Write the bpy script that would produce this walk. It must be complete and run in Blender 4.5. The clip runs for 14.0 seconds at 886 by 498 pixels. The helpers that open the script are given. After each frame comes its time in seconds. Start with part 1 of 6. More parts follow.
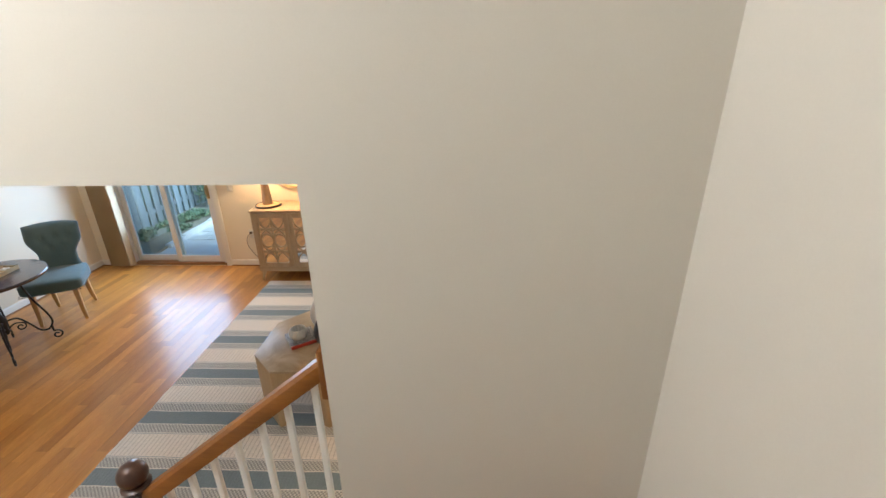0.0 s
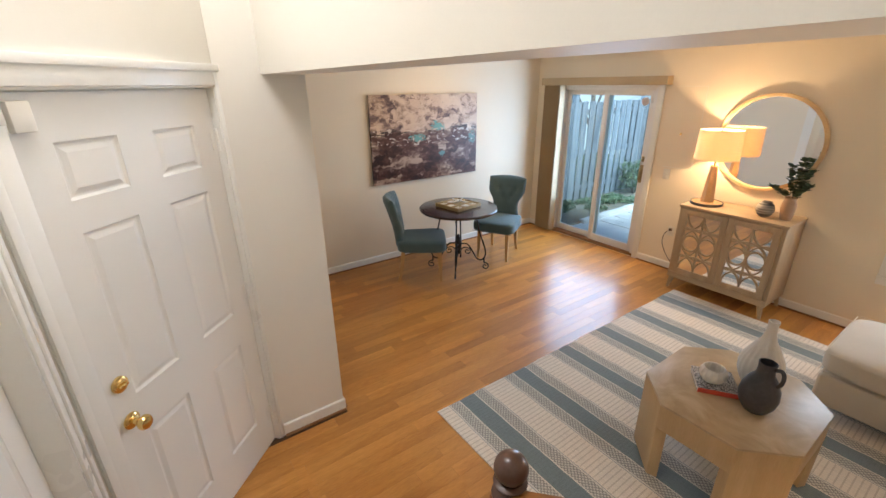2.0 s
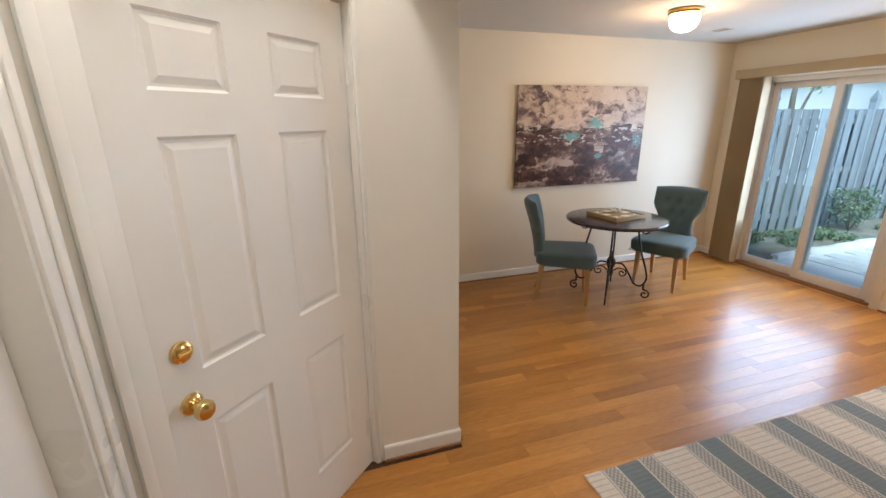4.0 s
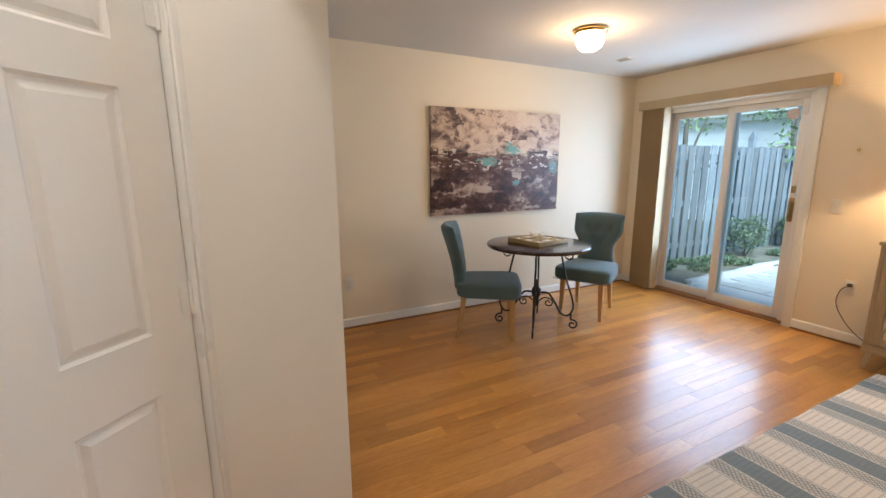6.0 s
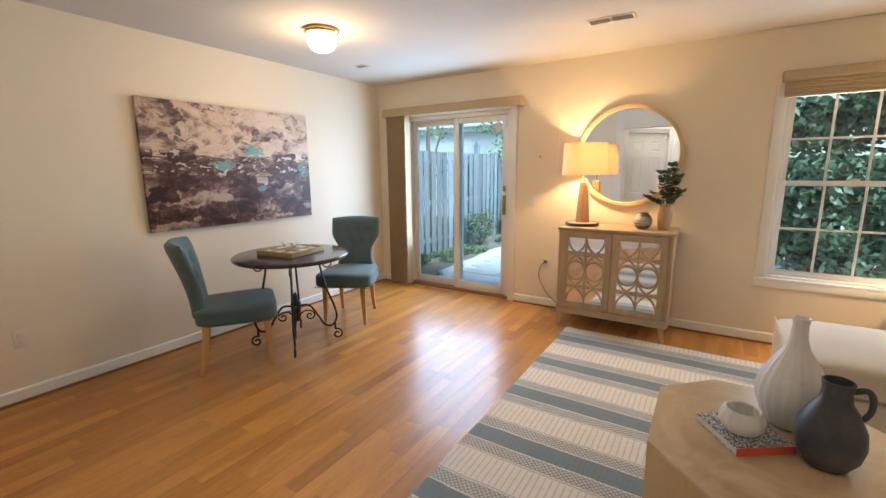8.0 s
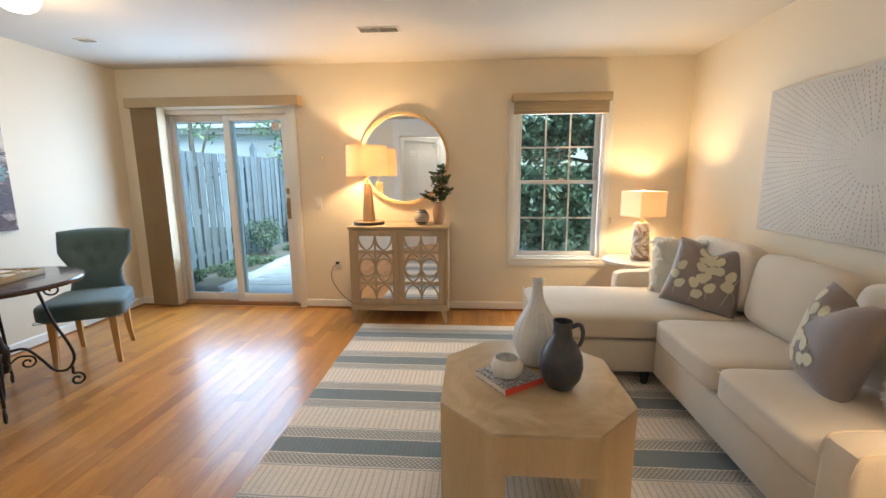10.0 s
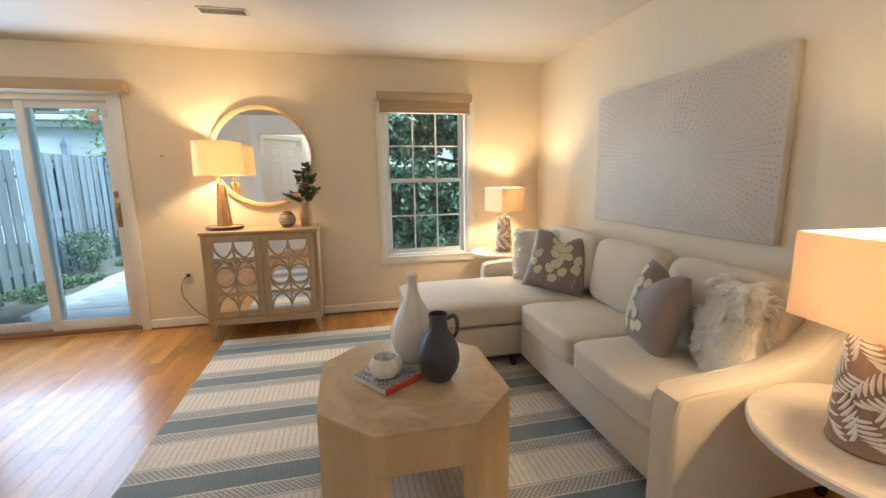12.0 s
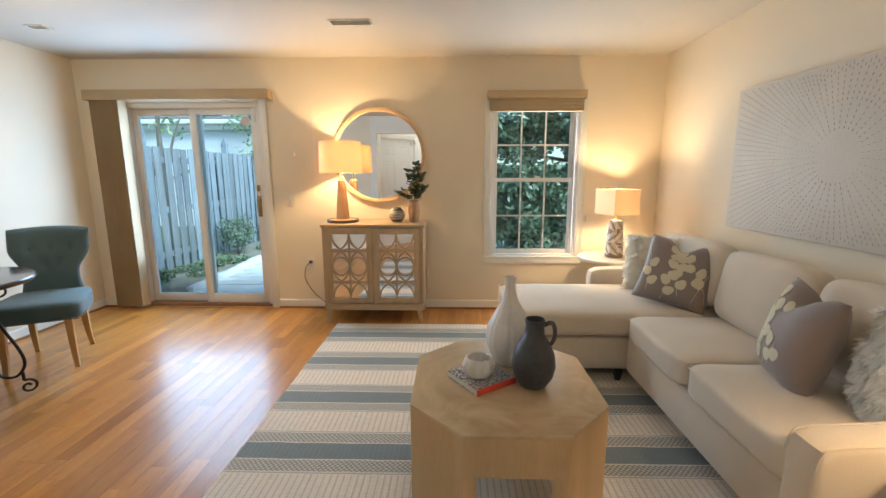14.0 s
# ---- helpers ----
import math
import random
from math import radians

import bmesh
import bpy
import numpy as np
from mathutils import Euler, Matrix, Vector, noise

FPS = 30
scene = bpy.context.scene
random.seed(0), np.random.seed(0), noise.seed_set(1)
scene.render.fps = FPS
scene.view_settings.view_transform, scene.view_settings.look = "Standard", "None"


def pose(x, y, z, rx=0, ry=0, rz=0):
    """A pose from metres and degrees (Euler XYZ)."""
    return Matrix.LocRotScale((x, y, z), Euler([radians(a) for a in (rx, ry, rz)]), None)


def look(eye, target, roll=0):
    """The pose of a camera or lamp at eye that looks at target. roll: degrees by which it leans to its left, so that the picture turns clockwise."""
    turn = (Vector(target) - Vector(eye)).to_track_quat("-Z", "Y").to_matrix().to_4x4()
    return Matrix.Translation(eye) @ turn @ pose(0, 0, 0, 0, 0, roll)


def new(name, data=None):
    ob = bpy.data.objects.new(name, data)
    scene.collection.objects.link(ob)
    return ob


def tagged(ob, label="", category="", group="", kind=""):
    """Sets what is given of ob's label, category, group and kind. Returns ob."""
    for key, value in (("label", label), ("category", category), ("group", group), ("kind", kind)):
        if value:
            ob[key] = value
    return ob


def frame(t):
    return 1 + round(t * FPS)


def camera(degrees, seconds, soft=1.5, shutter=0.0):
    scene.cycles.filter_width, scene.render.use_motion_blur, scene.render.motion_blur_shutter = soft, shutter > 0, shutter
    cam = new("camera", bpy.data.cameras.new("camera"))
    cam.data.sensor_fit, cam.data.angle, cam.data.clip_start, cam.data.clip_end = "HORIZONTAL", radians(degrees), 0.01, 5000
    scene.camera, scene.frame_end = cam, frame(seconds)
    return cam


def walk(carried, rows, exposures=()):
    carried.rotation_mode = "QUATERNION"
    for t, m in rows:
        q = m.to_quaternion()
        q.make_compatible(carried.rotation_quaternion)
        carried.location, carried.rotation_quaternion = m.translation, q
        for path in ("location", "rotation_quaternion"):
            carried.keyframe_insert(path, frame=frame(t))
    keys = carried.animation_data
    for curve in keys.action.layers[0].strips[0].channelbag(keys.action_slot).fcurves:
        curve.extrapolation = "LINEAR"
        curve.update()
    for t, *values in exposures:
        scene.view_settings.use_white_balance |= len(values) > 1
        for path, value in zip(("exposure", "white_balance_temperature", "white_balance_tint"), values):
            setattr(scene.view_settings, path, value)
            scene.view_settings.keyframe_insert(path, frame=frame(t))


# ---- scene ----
cam = camera(92.8, 14.0)
PATH = [
    (0, (0.537, 0.286, 2.295), (0.458, 2.139, 1.548), -1.0),
    (0.5, (0.43, 0.448, 2.162), (-0.081, 2.234, 1.421), -0.7),
    (1, (0.32, 0.609, 2.063), (-0.6, 2.223, 1.322), -0.6),
    (1.5, (0.195, 0.636, 2.040), (-1.079, 1.994, 1.310), -0.5),
    (2, (0.030, 0.646, 2.034), (-1.492, 1.721, 1.307), -0.5),
    (2.5, (-0.129, 0.669, 1.95), (-1.803, 1.495, 1.231), -0.3),
    (3, (-0.244, 0.707, 1.847), (-2.004, 1.345, 1.142), -0.2),
    (5.5, (-0.777, 0.963, 1.403), (-2.603, 1.671, 1.0), -0.1),
    (6, (-0.801, 1.069, 1.396), (-2.547, 1.967, 1.017), -0.2),
    (6.5, (-0.805, 1.16, 1.405), (-2.421, 2.28, 1.036), -0.3),
    (7, (-0.833, 1.216, 1.411), (-2.279, 2.547, 1.04), -0.3),
    (7.5, (-0.864, 1.251, 1.397), (-2.109, 2.773, 1.032), -0.4),
    (8, (-0.82, 1.291, 1.398), (-1.874, 2.951, 1.03), -0.5),
    (8.5, (-0.817, 1.291, 1.394), (-1.651, 3.071, 1.029), -0.4),
    (9, (-0.825, 1.262, 1.354), (-1.421, 3.139, 1.007), -0.4),
    (11.5, (-0.775, 1.266, 1.333), (-0.426, 3.206, 0.99), -0.6),
    (12, (-0.791, 1.301, 1.319), (-0.351, 3.222, 0.976), -0.8),
    (12.5, (-0.803, 1.333, 1.32), (-0.323, 3.244, 0.975), -0.4),
    (13, (-0.773, 1.369, 1.306), (-0.333, 3.29, 0.965), -0.7),
    (13.5, (-0.743, 1.343, 1.327), (-0.454, 3.292, 0.98), -0.6),
    (14, (-0.771, 1.308, 1.331), (-0.82, 3.277, 0.982), -0.1),
]
walk(cam, [(t, look(eye, target, roll)) for t, eye, target, roll in PATH], [(0.0, 0.95, 5850, 13), (2.0, 0.93, 6050, 15), (3.2, 0.88, 6150, 16), (5.3, 0.90, 6250, 16), (8.6, 0.99, 6200, 14), (11.5, 0.96, 6000, 10), (14.0, 0.94, 6000, 10)])

# ---- world and light ----
world = bpy.data.worlds.new("world")
scene.world = world
world.use_nodes = True
wn = world.node_tree
sky = wn.nodes.new("ShaderNodeTexSky")
sky.sky_type, sky.sun_disc, sky.sun_elevation, sky.sun_rotation = "NISHITA", False, radians(46), radians(121)
wn.links.new(sky.outputs[0], wn.nodes["Background"].inputs[0])
wn.nodes["Background"].inputs[1].default_value = 0.15


def lamp(name, kind, m, power, color=(1, 1, 1), size=0.1, size_y=0.0, angle=0.5):
    data = bpy.data.lights.new(name, kind)
    data.energy, data.color = power, color
    if kind == "AREA":
        data.shape, data.size, data.size_y = "RECTANGLE", size, size_y or size
    elif kind == "SUN":
        data.angle = radians(angle)
    else:
        data.shadow_soft_size = size
    ob = new(name, data)
    ob.matrix_world = m
    return ob


WARM = (1.0, 0.67, 0.34)
lamp("sun", "SUN", pose(0, 0, 8, 0, 44, -31), 4.0, (1, 0.98, 0.95), angle=20)
lamp("sky_in_patio_door", "AREA", pose(-3.27, 5.39, 1.22, -90, 0, 0), 25, (0.53, 0.75, 1.0), 1.12, 1.45)
lamp("sky_in_window", "AREA", pose(0.0, 5.425, 1.24, -90, 0, 0), 10, (0.75, 0.9, 1.0), 0.72, 1.3)
lamp("ceiling_bulb", "POINT", pose(-3.28, 3.57, 2.12), 6, WARM, 0.07)
lamp("cabinet_lamp_bulb", "POINT", pose(-1.785, 5.15, 1.47), 17, WARM, 0.035)
lamp("corner_lamp_bulb", "POINT", pose(0.66, 5.06, 1.09), 17, WARM, 0.035)
lamp("near_lamp_bulb", "POINT", pose(0.562, 2.05, 1.045), 11, WARM, 0.035)
# Daylight of an assumed, unseen window in the stair's south wall.
lamp("unseen_foyer_window_light", "AREA", pose(-1.1, -0.62, 2.95, 65, 0, 0), 48, (0.85, 0.93, 1.0), 0.75, 1.2)
# Unseen fill lamp, added to brighten the foyer walls and front door.
lamp("foyer_fill", "POINT", pose(-1.15, 0.50, 3.5), 42, (0.98, 0.96, 0.95), 0.3)

# ---- materials ----


def material(name, rough=0.5, metal=0.0, **more):
    m = bpy.data.materials.new(name)
    m.use_nodes = True
    b = m.node_tree.nodes["Principled BSDF"]
    b.inputs["Roughness"].default_value, b.inputs["Metallic"].default_value = rough, metal
    for k, v in more.items():
        b.inputs[k.replace("_", " ")].default_value = v
    return m, m.node_tree, b


def nd(nt, kind, **props):
    n = nt.nodes.new(kind)
    for k, v in props.items():
        if k in n.inputs:
            n.inputs[k].default_value = v
        else:
            setattr(n, k, v)
    return n


def coords(nt, scale=(1, 1, 1), rot=(0, 0, 0), space="Object"):
    tc = nd(nt, "ShaderNodeTexCoord")
    mp = nd(nt, "ShaderNodeMapping")
    mp.inputs["Scale"].default_value = scale
    mp.inputs["Rotation"].default_value = rot
    nt.links.new(tc.outputs[space], mp.inputs[0])
    return mp.outputs[0]


def ramp(nt, fac, stops, interp="LINEAR"):
    r = nd(nt, "ShaderNodeValToRGB")
    r.color_ramp.interpolation = interp
    el = r.color_ramp.elements
    while len(el) < len(stops):
        el.new(0.5)
    for e, (p, c) in zip(el, stops):
        e.position, e.color = p, (*c, 1)
    nt.links.new(fac, r.inputs[0])
    return r.outputs[0]


def mixc(nt, fac, a, b, mode="MIX"):
    m = nd(nt, "ShaderNodeMix", data_type="RGBA", blend_type=mode)
    for k, v in ((0, fac), (6, a), (7, b)):
        if isinstance(v, (int, float)):
            m.inputs[k].default_value = v
        elif isinstance(v, tuple):
            m.inputs[k].default_value = (*v, 1)
        else:
            nt.links.new(v, m.inputs[k])
    return m.outputs[2]


def calc(nt, op, a, b=0.0, c=0.0):
    m = nd(nt, "ShaderNodeMath", operation=op)
    for i, v in enumerate((a, b, c)):
        if isinstance(v, (int, float)):
            m.inputs[i].default_value = v
        else:
            nt.links.new(v, m.inputs[i])
    return m.outputs[0]


def noise_tex(nt, vec, scale, detail=3.0, rough=0.5, distort=0.0):
    n = nd(nt, "ShaderNodeTexNoise", Scale=scale, Detail=detail, Roughness=rough, Distortion=distort)
    nt.links.new(vec, n.inputs["Vector"])
    return n.outputs["Fac"]


def bump(nt, b, height, strength=0.3, distance=0.002):
    n = nd(nt, "ShaderNodeBump", Strength=strength, Distance=distance)
    nt.links.new(height, n.inputs["Height"])
    nt.links.new(n.outputs[0], b.inputs["Normal"])


def mottled(name, c1, c2, rough=0.5, scale=3.0, fine=80.0, relief=0.15, dist=0.001, metal=0.0, stretch=(1, 1, 1), space="Object", **more):
    m, nt, b = material(name, rough, metal, **more)
    v = coords(nt, stretch, space=space)
    n1, n2 = noise_tex(nt, v, scale, 4), noise_tex(nt, v, fine, 3)
    f = calc(nt, "ADD", calc(nt, "MULTIPLY", n1, 0.7), calc(nt, "MULTIPLY", n2, 0.3))
    nt.links.new(ramp(nt, f, [(0.3, c1), (0.7, c2)]), b.inputs["Base Color"])
    nt.links.new(calc(nt, "MULTIPLY_ADD", n1, 0.16, rough - 0.08), b.inputs["Roughness"])
    bump(nt, b, n2, relief, dist)
    return m


def wood(name, dark, light, rough=0.4, along="Y", rings=9.0, randomize=0.0, island=False, coat=0.0, fine=1.0, swirl=0.8):
    m, nt, b = material(name, rough)
    s = {"X": (0.12, 1, 1), "Y": (1, 0.12, 1), "Z": (1, 1, 0.12)}[along]
    v = coords(nt, s)
    if randomize:
        if island:
            rnd = nd(nt, "ShaderNodeNewGeometry").outputs["Random Per Island"]
        else:
            rnd = nd(nt, "ShaderNodeObjectInfo").outputs["Random"]
        off = nd(nt, "ShaderNodeCombineXYZ")
        nt.links.new(calc(nt, "MULTIPLY", rnd, 37.0), off.inputs[0])
        nt.links.new(calc(nt, "MULTIPLY", rnd, 91.0), off.inputs[2])
        add = nd(nt, "ShaderNodeVectorMath", operation="ADD")
        nt.links.new(v, add.inputs[0])
        nt.links.new(off.outputs[0], add.inputs[1])
        v = add.outputs[0]
    n1 = noise_tex(nt, v, rings, 4, 0.55, swirl)
    n2 = noise_tex(nt, v, 160.0 * fine, 3, 0.6)
    f = calc(nt, "ADD", calc(nt, "MULTIPLY", n1, 0.65), calc(nt, "MULTIPLY", n2, 0.35))
    col = ramp(nt, f, [(0.28, dark), (0.72, light)])
    if randomize:
        tint = ramp(nt, rnd, [(0.0, (0.62, 0.56, 0.5)), (0.25, (0.86, 0.83, 0.8)), (0.6, (1, 1, 1)), (1.0, (1.16, 1.16, 1.14))])
        col = mixc(nt, randomize, col, tint, "MULTIPLY")
    nt.links.new(col, b.inputs["Base Color"])
    nt.links.new(calc(nt, "MULTIPLY_ADD", n1, 0.14, rough - 0.07), b.inputs["Roughness"])
    b.inputs["Coat Weight"].default_value = coat
    b.inputs["Coat Roughness"].default_value = 0.12
    bump(nt, b, n2, 0.12, 0.0006)
    return m


def weave(name, c1, c2, pitch=600.0, rough=0.9, relief=0.5, big=4.0):
    m, nt, b = material(name, rough, Sheen_Weight=0.25)
    v = coords(nt)
    n1, n2 = noise_tex(nt, v, big, 4), noise_tex(nt, v, pitch * 0.5, 2)
    w = nd(nt, "ShaderNodeTexVoronoi", Scale=pitch)
    nt.links.new(v, w.inputs["Vector"])
    f = calc(nt, "ADD", calc(nt, "MULTIPLY", n1, 0.5), calc(nt, "MULTIPLY", n2, 0.5))
    nt.links.new(ramp(nt, f, [(0.3, c1), (0.7, c2)]), b.inputs["Base Color"])
    bump(nt, b, w.outputs["Distance"], relief, 0.0012)
    return m


def glass(name, tint=(1, 1, 1), rough=0.0):
    m, nt, b = material(name, rough)
    out = nt.nodes["Material Output"]
    tr = nd(nt, "ShaderNodeBsdfTransparent")
    tr.inputs[0].default_value = (*tint, 1)
    gl = nd(nt, "ShaderNodeBsdfGlossy", Roughness=0.02)
    fr = nd(nt, "ShaderNodeFresnel", IOR=1.45)
    mx = nd(nt, "ShaderNodeMixShader")
    nt.links.new(calc(nt, "MULTIPLY", fr.outputs[0], 0.9), mx.inputs[0])
    nt.links.new(tr.outputs[0], mx.inputs[1])
    nt.links.new(gl.outputs[0], mx.inputs[2])
    nt.links.new(mx.outputs[0], out.inputs[0])
    return m


def shade_mat(name, color, power):
    m, nt, b = material(name, 0.9)
    v = coords(nt, (1, 1, 1))
    n = noise_tex(nt, v, 260, 2)
    nt.links.new(ramp(nt, n, [(0.3, tuple(c * 0.93 for c in color)), (0.7, color)]), b.inputs["Base Color"])
    out = nt.nodes["Material Output"]
    tl = nd(nt, "ShaderNodeBsdfTranslucent")
    tl.inputs[0].default_value = (*color, 1)
    mx = nd(nt, "ShaderNodeMixShader")
    mx.inputs[0].default_value = power
    nt.links.new(b.outputs[0], mx.inputs[1])
    nt.links.new(tl.outputs[0], mx.inputs[2])
    nt.links.new(mx.outputs[0], out.inputs[0])
    bump(nt, b, n, 0.2, 0.0005)
    return m


M = {}
# Yellower than the foyer walls: warm lamp light is put into the colour.
M["wall"] = mottled("lamp_warmed_wall_paint", (0.76, 0.665, 0.505), (0.80, 0.705, 0.545), 0.62, 1.2, 220, 0.12, 0.0006)
M["foyer_wall"] = mottled("foyer_wall_paint", (0.755, 0.72, 0.63), (0.795, 0.76, 0.67), 0.6, 1.2, 220, 0.12, 0.0006)
# Darkened in the colour to offset too much lamp light overhead.
M["ceiling"] = mottled("dimmed_ceiling_paint", (0.57, 0.53, 0.46), (0.61, 0.57, 0.50), 0.8, 1.2, 160, 0.2, 0.0008)
M["trim"] = mottled("trim_paint", (0.79, 0.77, 0.70), (0.83, 0.81, 0.74), 0.3, 2, 90, 0.05, 0.0005)
M["door"] = mottled("door_paint", (0.81, 0.79, 0.725), (0.84, 0.82, 0.755), 0.33, 1.6, 120, 0.08, 0.0005)
M["plank"] = wood("oak_plank", (0.37, 0.135, 0.021), (0.70, 0.335, 0.072), 0.34, "Y", 7, 0.7, False, 0.2)
M["plank_rest"] = wood("oak_plank_rest", (0.37, 0.135, 0.021), (0.70, 0.335, 0.072), 0.34, "Y", 7, 0.7, True, 0.2)
M["subfloor"] = mottled("dark_joint", (0.06, 0.03, 0.012), (0.09, 0.045, 0.02), 0.8)
M["rail"] = wood("golden_oak", (0.19, 0.066, 0.009), (0.37, 0.145, 0.025), 0.36, "X", 14, coat=0.15)
M["newel"] = wood("golden_oak_upright", (0.16, 0.052, 0.008), (0.31, 0.12, 0.022), 0.36, "Z", 14, coat=0.15)
M["knob_wood"] = wood("dark_walnut", (0.055, 0.025, 0.014), (0.11, 0.05, 0.03), 0.32, "Z", 14, coat=0.3)
M["brass"] = mottled("polished_brass", (0.78, 0.55, 0.20), (0.86, 0.64, 0.27), 0.16, 5, 60, 0.03, 0.0003, 1.0)
M["aged_brass"] = mottled("aged_brass", (0.36, 0.26, 0.12), (0.48, 0.36, 0.19), 0.3, 8, 60, 0.1, 0.0005, 1.0)
M["steel"] = mottled("satin_steel", (0.5, 0.5, 0.5), (0.6, 0.6, 0.6), 0.3, metal=1.0)
M["mirror"] = material("mirror_glass", 0.01, 1.0, Base_Color=(0.92, 0.93, 0.92, 1))[0]
# Blue tint in the panes stands in for cool daylight outdoors.
M["glass"] = glass("blue_tint_glass", (0.82, 0.96, 1.0))
M["teal"] = weave("teal_upholstery", (0.062, 0.108, 0.115), (0.088, 0.145, 0.152), 700, 0.85)
M["chair_leg"] = wood("natural_birch", (0.46, 0.25, 0.09), (0.64, 0.39, 0.16), 0.4, "Z", 12)
M["tabletop"] = wood("espresso_tabletop", (0.024, 0.010, 0.009), (0.055, 0.023, 0.018), 0.25, "Y", 10, coat=0.5)
M["iron"] = mottled("wrought_iron", (0.022, 0.017, 0.014), (0.05, 0.036, 0.028), 0.42, 8, 120, 0.25, 0.001, 0.6)
M["tray"] = wood("pale_gold_wood", (0.34, 0.24, 0.10), (0.50, 0.37, 0.18), 0.5, "X", 14)
M["white_shell"] = mottled("chalky_white", (0.72, 0.70, 0.64), (0.82, 0.80, 0.75), 0.7, 20, 200, 0.5, 0.002)
M["wash_oak"] = wood("whitewashed_oak", (0.38, 0.26, 0.145), (0.54, 0.40, 0.245), 0.5, "X", 10, fine=1.0)
M["wash_oak_v"] = wood("whitewashed_oak_upright", (0.38, 0.26, 0.145), (0.54, 0.40, 0.245), 0.5, "Z", 10, fine=1.0)
M["block_wood"] = wood("pale_block_wood", (0.47, 0.315, 0.15), (0.60, 0.43, 0.235), 0.5, "Z", 7)
M["mirror_frame"] = wood("light_bent_wood", (0.55, 0.36, 0.17), (0.72, 0.52, 0.28), 0.45, "X", 9)
M["lamp_wood"] = wood("turned_pale_oak", (0.48, 0.28, 0.12), (0.66, 0.43, 0.22), 0.42, "Z", 11)
M["black"] = mottled("black_base", (0.02, 0.016, 0.015), (0.035, 0.03, 0.028), 0.35)
M["shade"] = shade_mat("linen_shade", (0.76, 0.62, 0.45), 0.29)
M["fur_pile"] = shade_mat("white_fur_pile", (0.98, 0.95, 0.88), 0.5)
M["sofa"] = weave("oatmeal_linen", (0.61, 0.525, 0.415), (0.69, 0.605, 0.49), 520, 0.92, 0.5)
M["sofa_dark"] = mottled("sofa_underside", (0.02, 0.02, 0.02), (0.03, 0.03, 0.03), 0.9)
M["fur"] = mottled("white_faux_fur", (0.86, 0.81, 0.74), (0.92, 0.88, 0.81), 0.9, 9, 90, 0.3, 0.002)
M["taupe"] = weave("taupe_satin", (0.22, 0.175, 0.155), (0.27, 0.22, 0.20), 900, 0.6, 0.3)
M["petal"] = weave("cream_embroidery", (0.60, 0.55, 0.38), (0.70, 0.65, 0.47), 900, 0.8, 0.5)
M["white_top"] = mottled("pale_stone_top", (0.52, 0.45, 0.37), (0.66, 0.59, 0.49), 0.42, 6, 60, 0.05)
M["ceramic"] = mottled("white_glazed_ceramic", (0.70, 0.68, 0.64), (0.76, 0.74, 0.70), 0.3, 6, 60, 0.1, 0.001)
M["bowl"] = mottled("matt_white_ceramic", (0.74, 0.71, 0.66), (0.80, 0.77, 0.72), 0.55, 9, 90, 0.2, 0.001)
M["charcoal"] = mottled("charcoal_stoneware", (0.035, 0.037, 0.042), (0.085, 0.088, 0.095), 0.42, 7, 60, 0.25, 0.001)
M["terracotta"] = mottled("tan_pottery", (0.42, 0.25, 0.14), (0.52, 0.33, 0.19), 0.6, 9, 80)
M["leaf"] = mottled("dusty_green_leaf", (0.055, 0.085, 0.04), (0.11, 0.155, 0.07), 0.6, 12, 60)
M["blind"] = mottled("tan_blind", (0.42, 0.31, 0.175), (0.48, 0.365, 0.215), 0.6, 3, 200, 0.2, 0.0006)
M["vinyl"] = mottled("white_vinyl", (0.76, 0.75, 0.72), (0.80, 0.79, 0.77), 0.35, 2, 60, 0.03)
M["pink_disc"] = mottled("pale_pink_plastic", (0.66, 0.50, 0.46), (0.78, 0.70, 0.66), 0.5, 30, 90)
M["outlet"] = mottled("ivory_plastic", (0.72, 0.68, 0.58), (0.76, 0.72, 0.63), 0.35)
M["cord"] = mottled("dark_cord", (0.06, 0.04, 0.03), (0.09, 0.06, 0.045), 0.5)
M["tread"] = wood("oak_tread", (0.30, 0.125, 0.038), (0.50, 0.235, 0.085), 0.3, "Y", 7, coat=0.3)
M["sill_wood"] = wood("oak_sill", (0.22, 0.10, 0.04), (0.34, 0.17, 0.07), 0.4, "X", 9)
M["vent"] = mottled("ivory_vent", (0.66, 0.62, 0.54), (0.72, 0.68, 0.6), 0.4)
M["patio"] = mottled("weathered_concrete", (0.50, 0.49, 0.47), (0.64, 0.63, 0.60), 0.85, 2.5, 50, 0.4, 0.003)
M["paver"] = mottled("concrete_paver", (0.40, 0.40, 0.39), (0.56, 0.555, 0.53), 0.85, 1.4, 50, 0.4, 0.003)
# Weathered grey cedar, with the blue of open shade mixed into the colour.
M["fence"] = wood("shade_blued_cedar_board", (0.135, 0.16, 0.18), (0.29, 0.325, 0.355), 0.85, "Z", 9, 0.7)
M["soil"] = mottled("leafy_soil", (0.12, 0.11, 0.08), (0.25, 0.235, 0.185), 0.95, 6, 40, 0.5, 0.01)
M["ground"] = mottled("far_ground", (0.06, 0.08, 0.035), (0.10, 0.12, 0.05), 0.95, 0.4, 6, 0.3, 0.02)
M["foliage"] = mottled("tree_foliage", (0.065, 0.11, 0.055), (0.16, 0.22, 0.125), 0.45, 3, 30)
# Lighter copy of the foliage, with sunlight put into the colour.
M["sunlit_leaf"] = mottled("sunlit_foliage", (0.11, 0.19, 0.07), (0.22, 0.33, 0.14), 0.5, 3, 30)
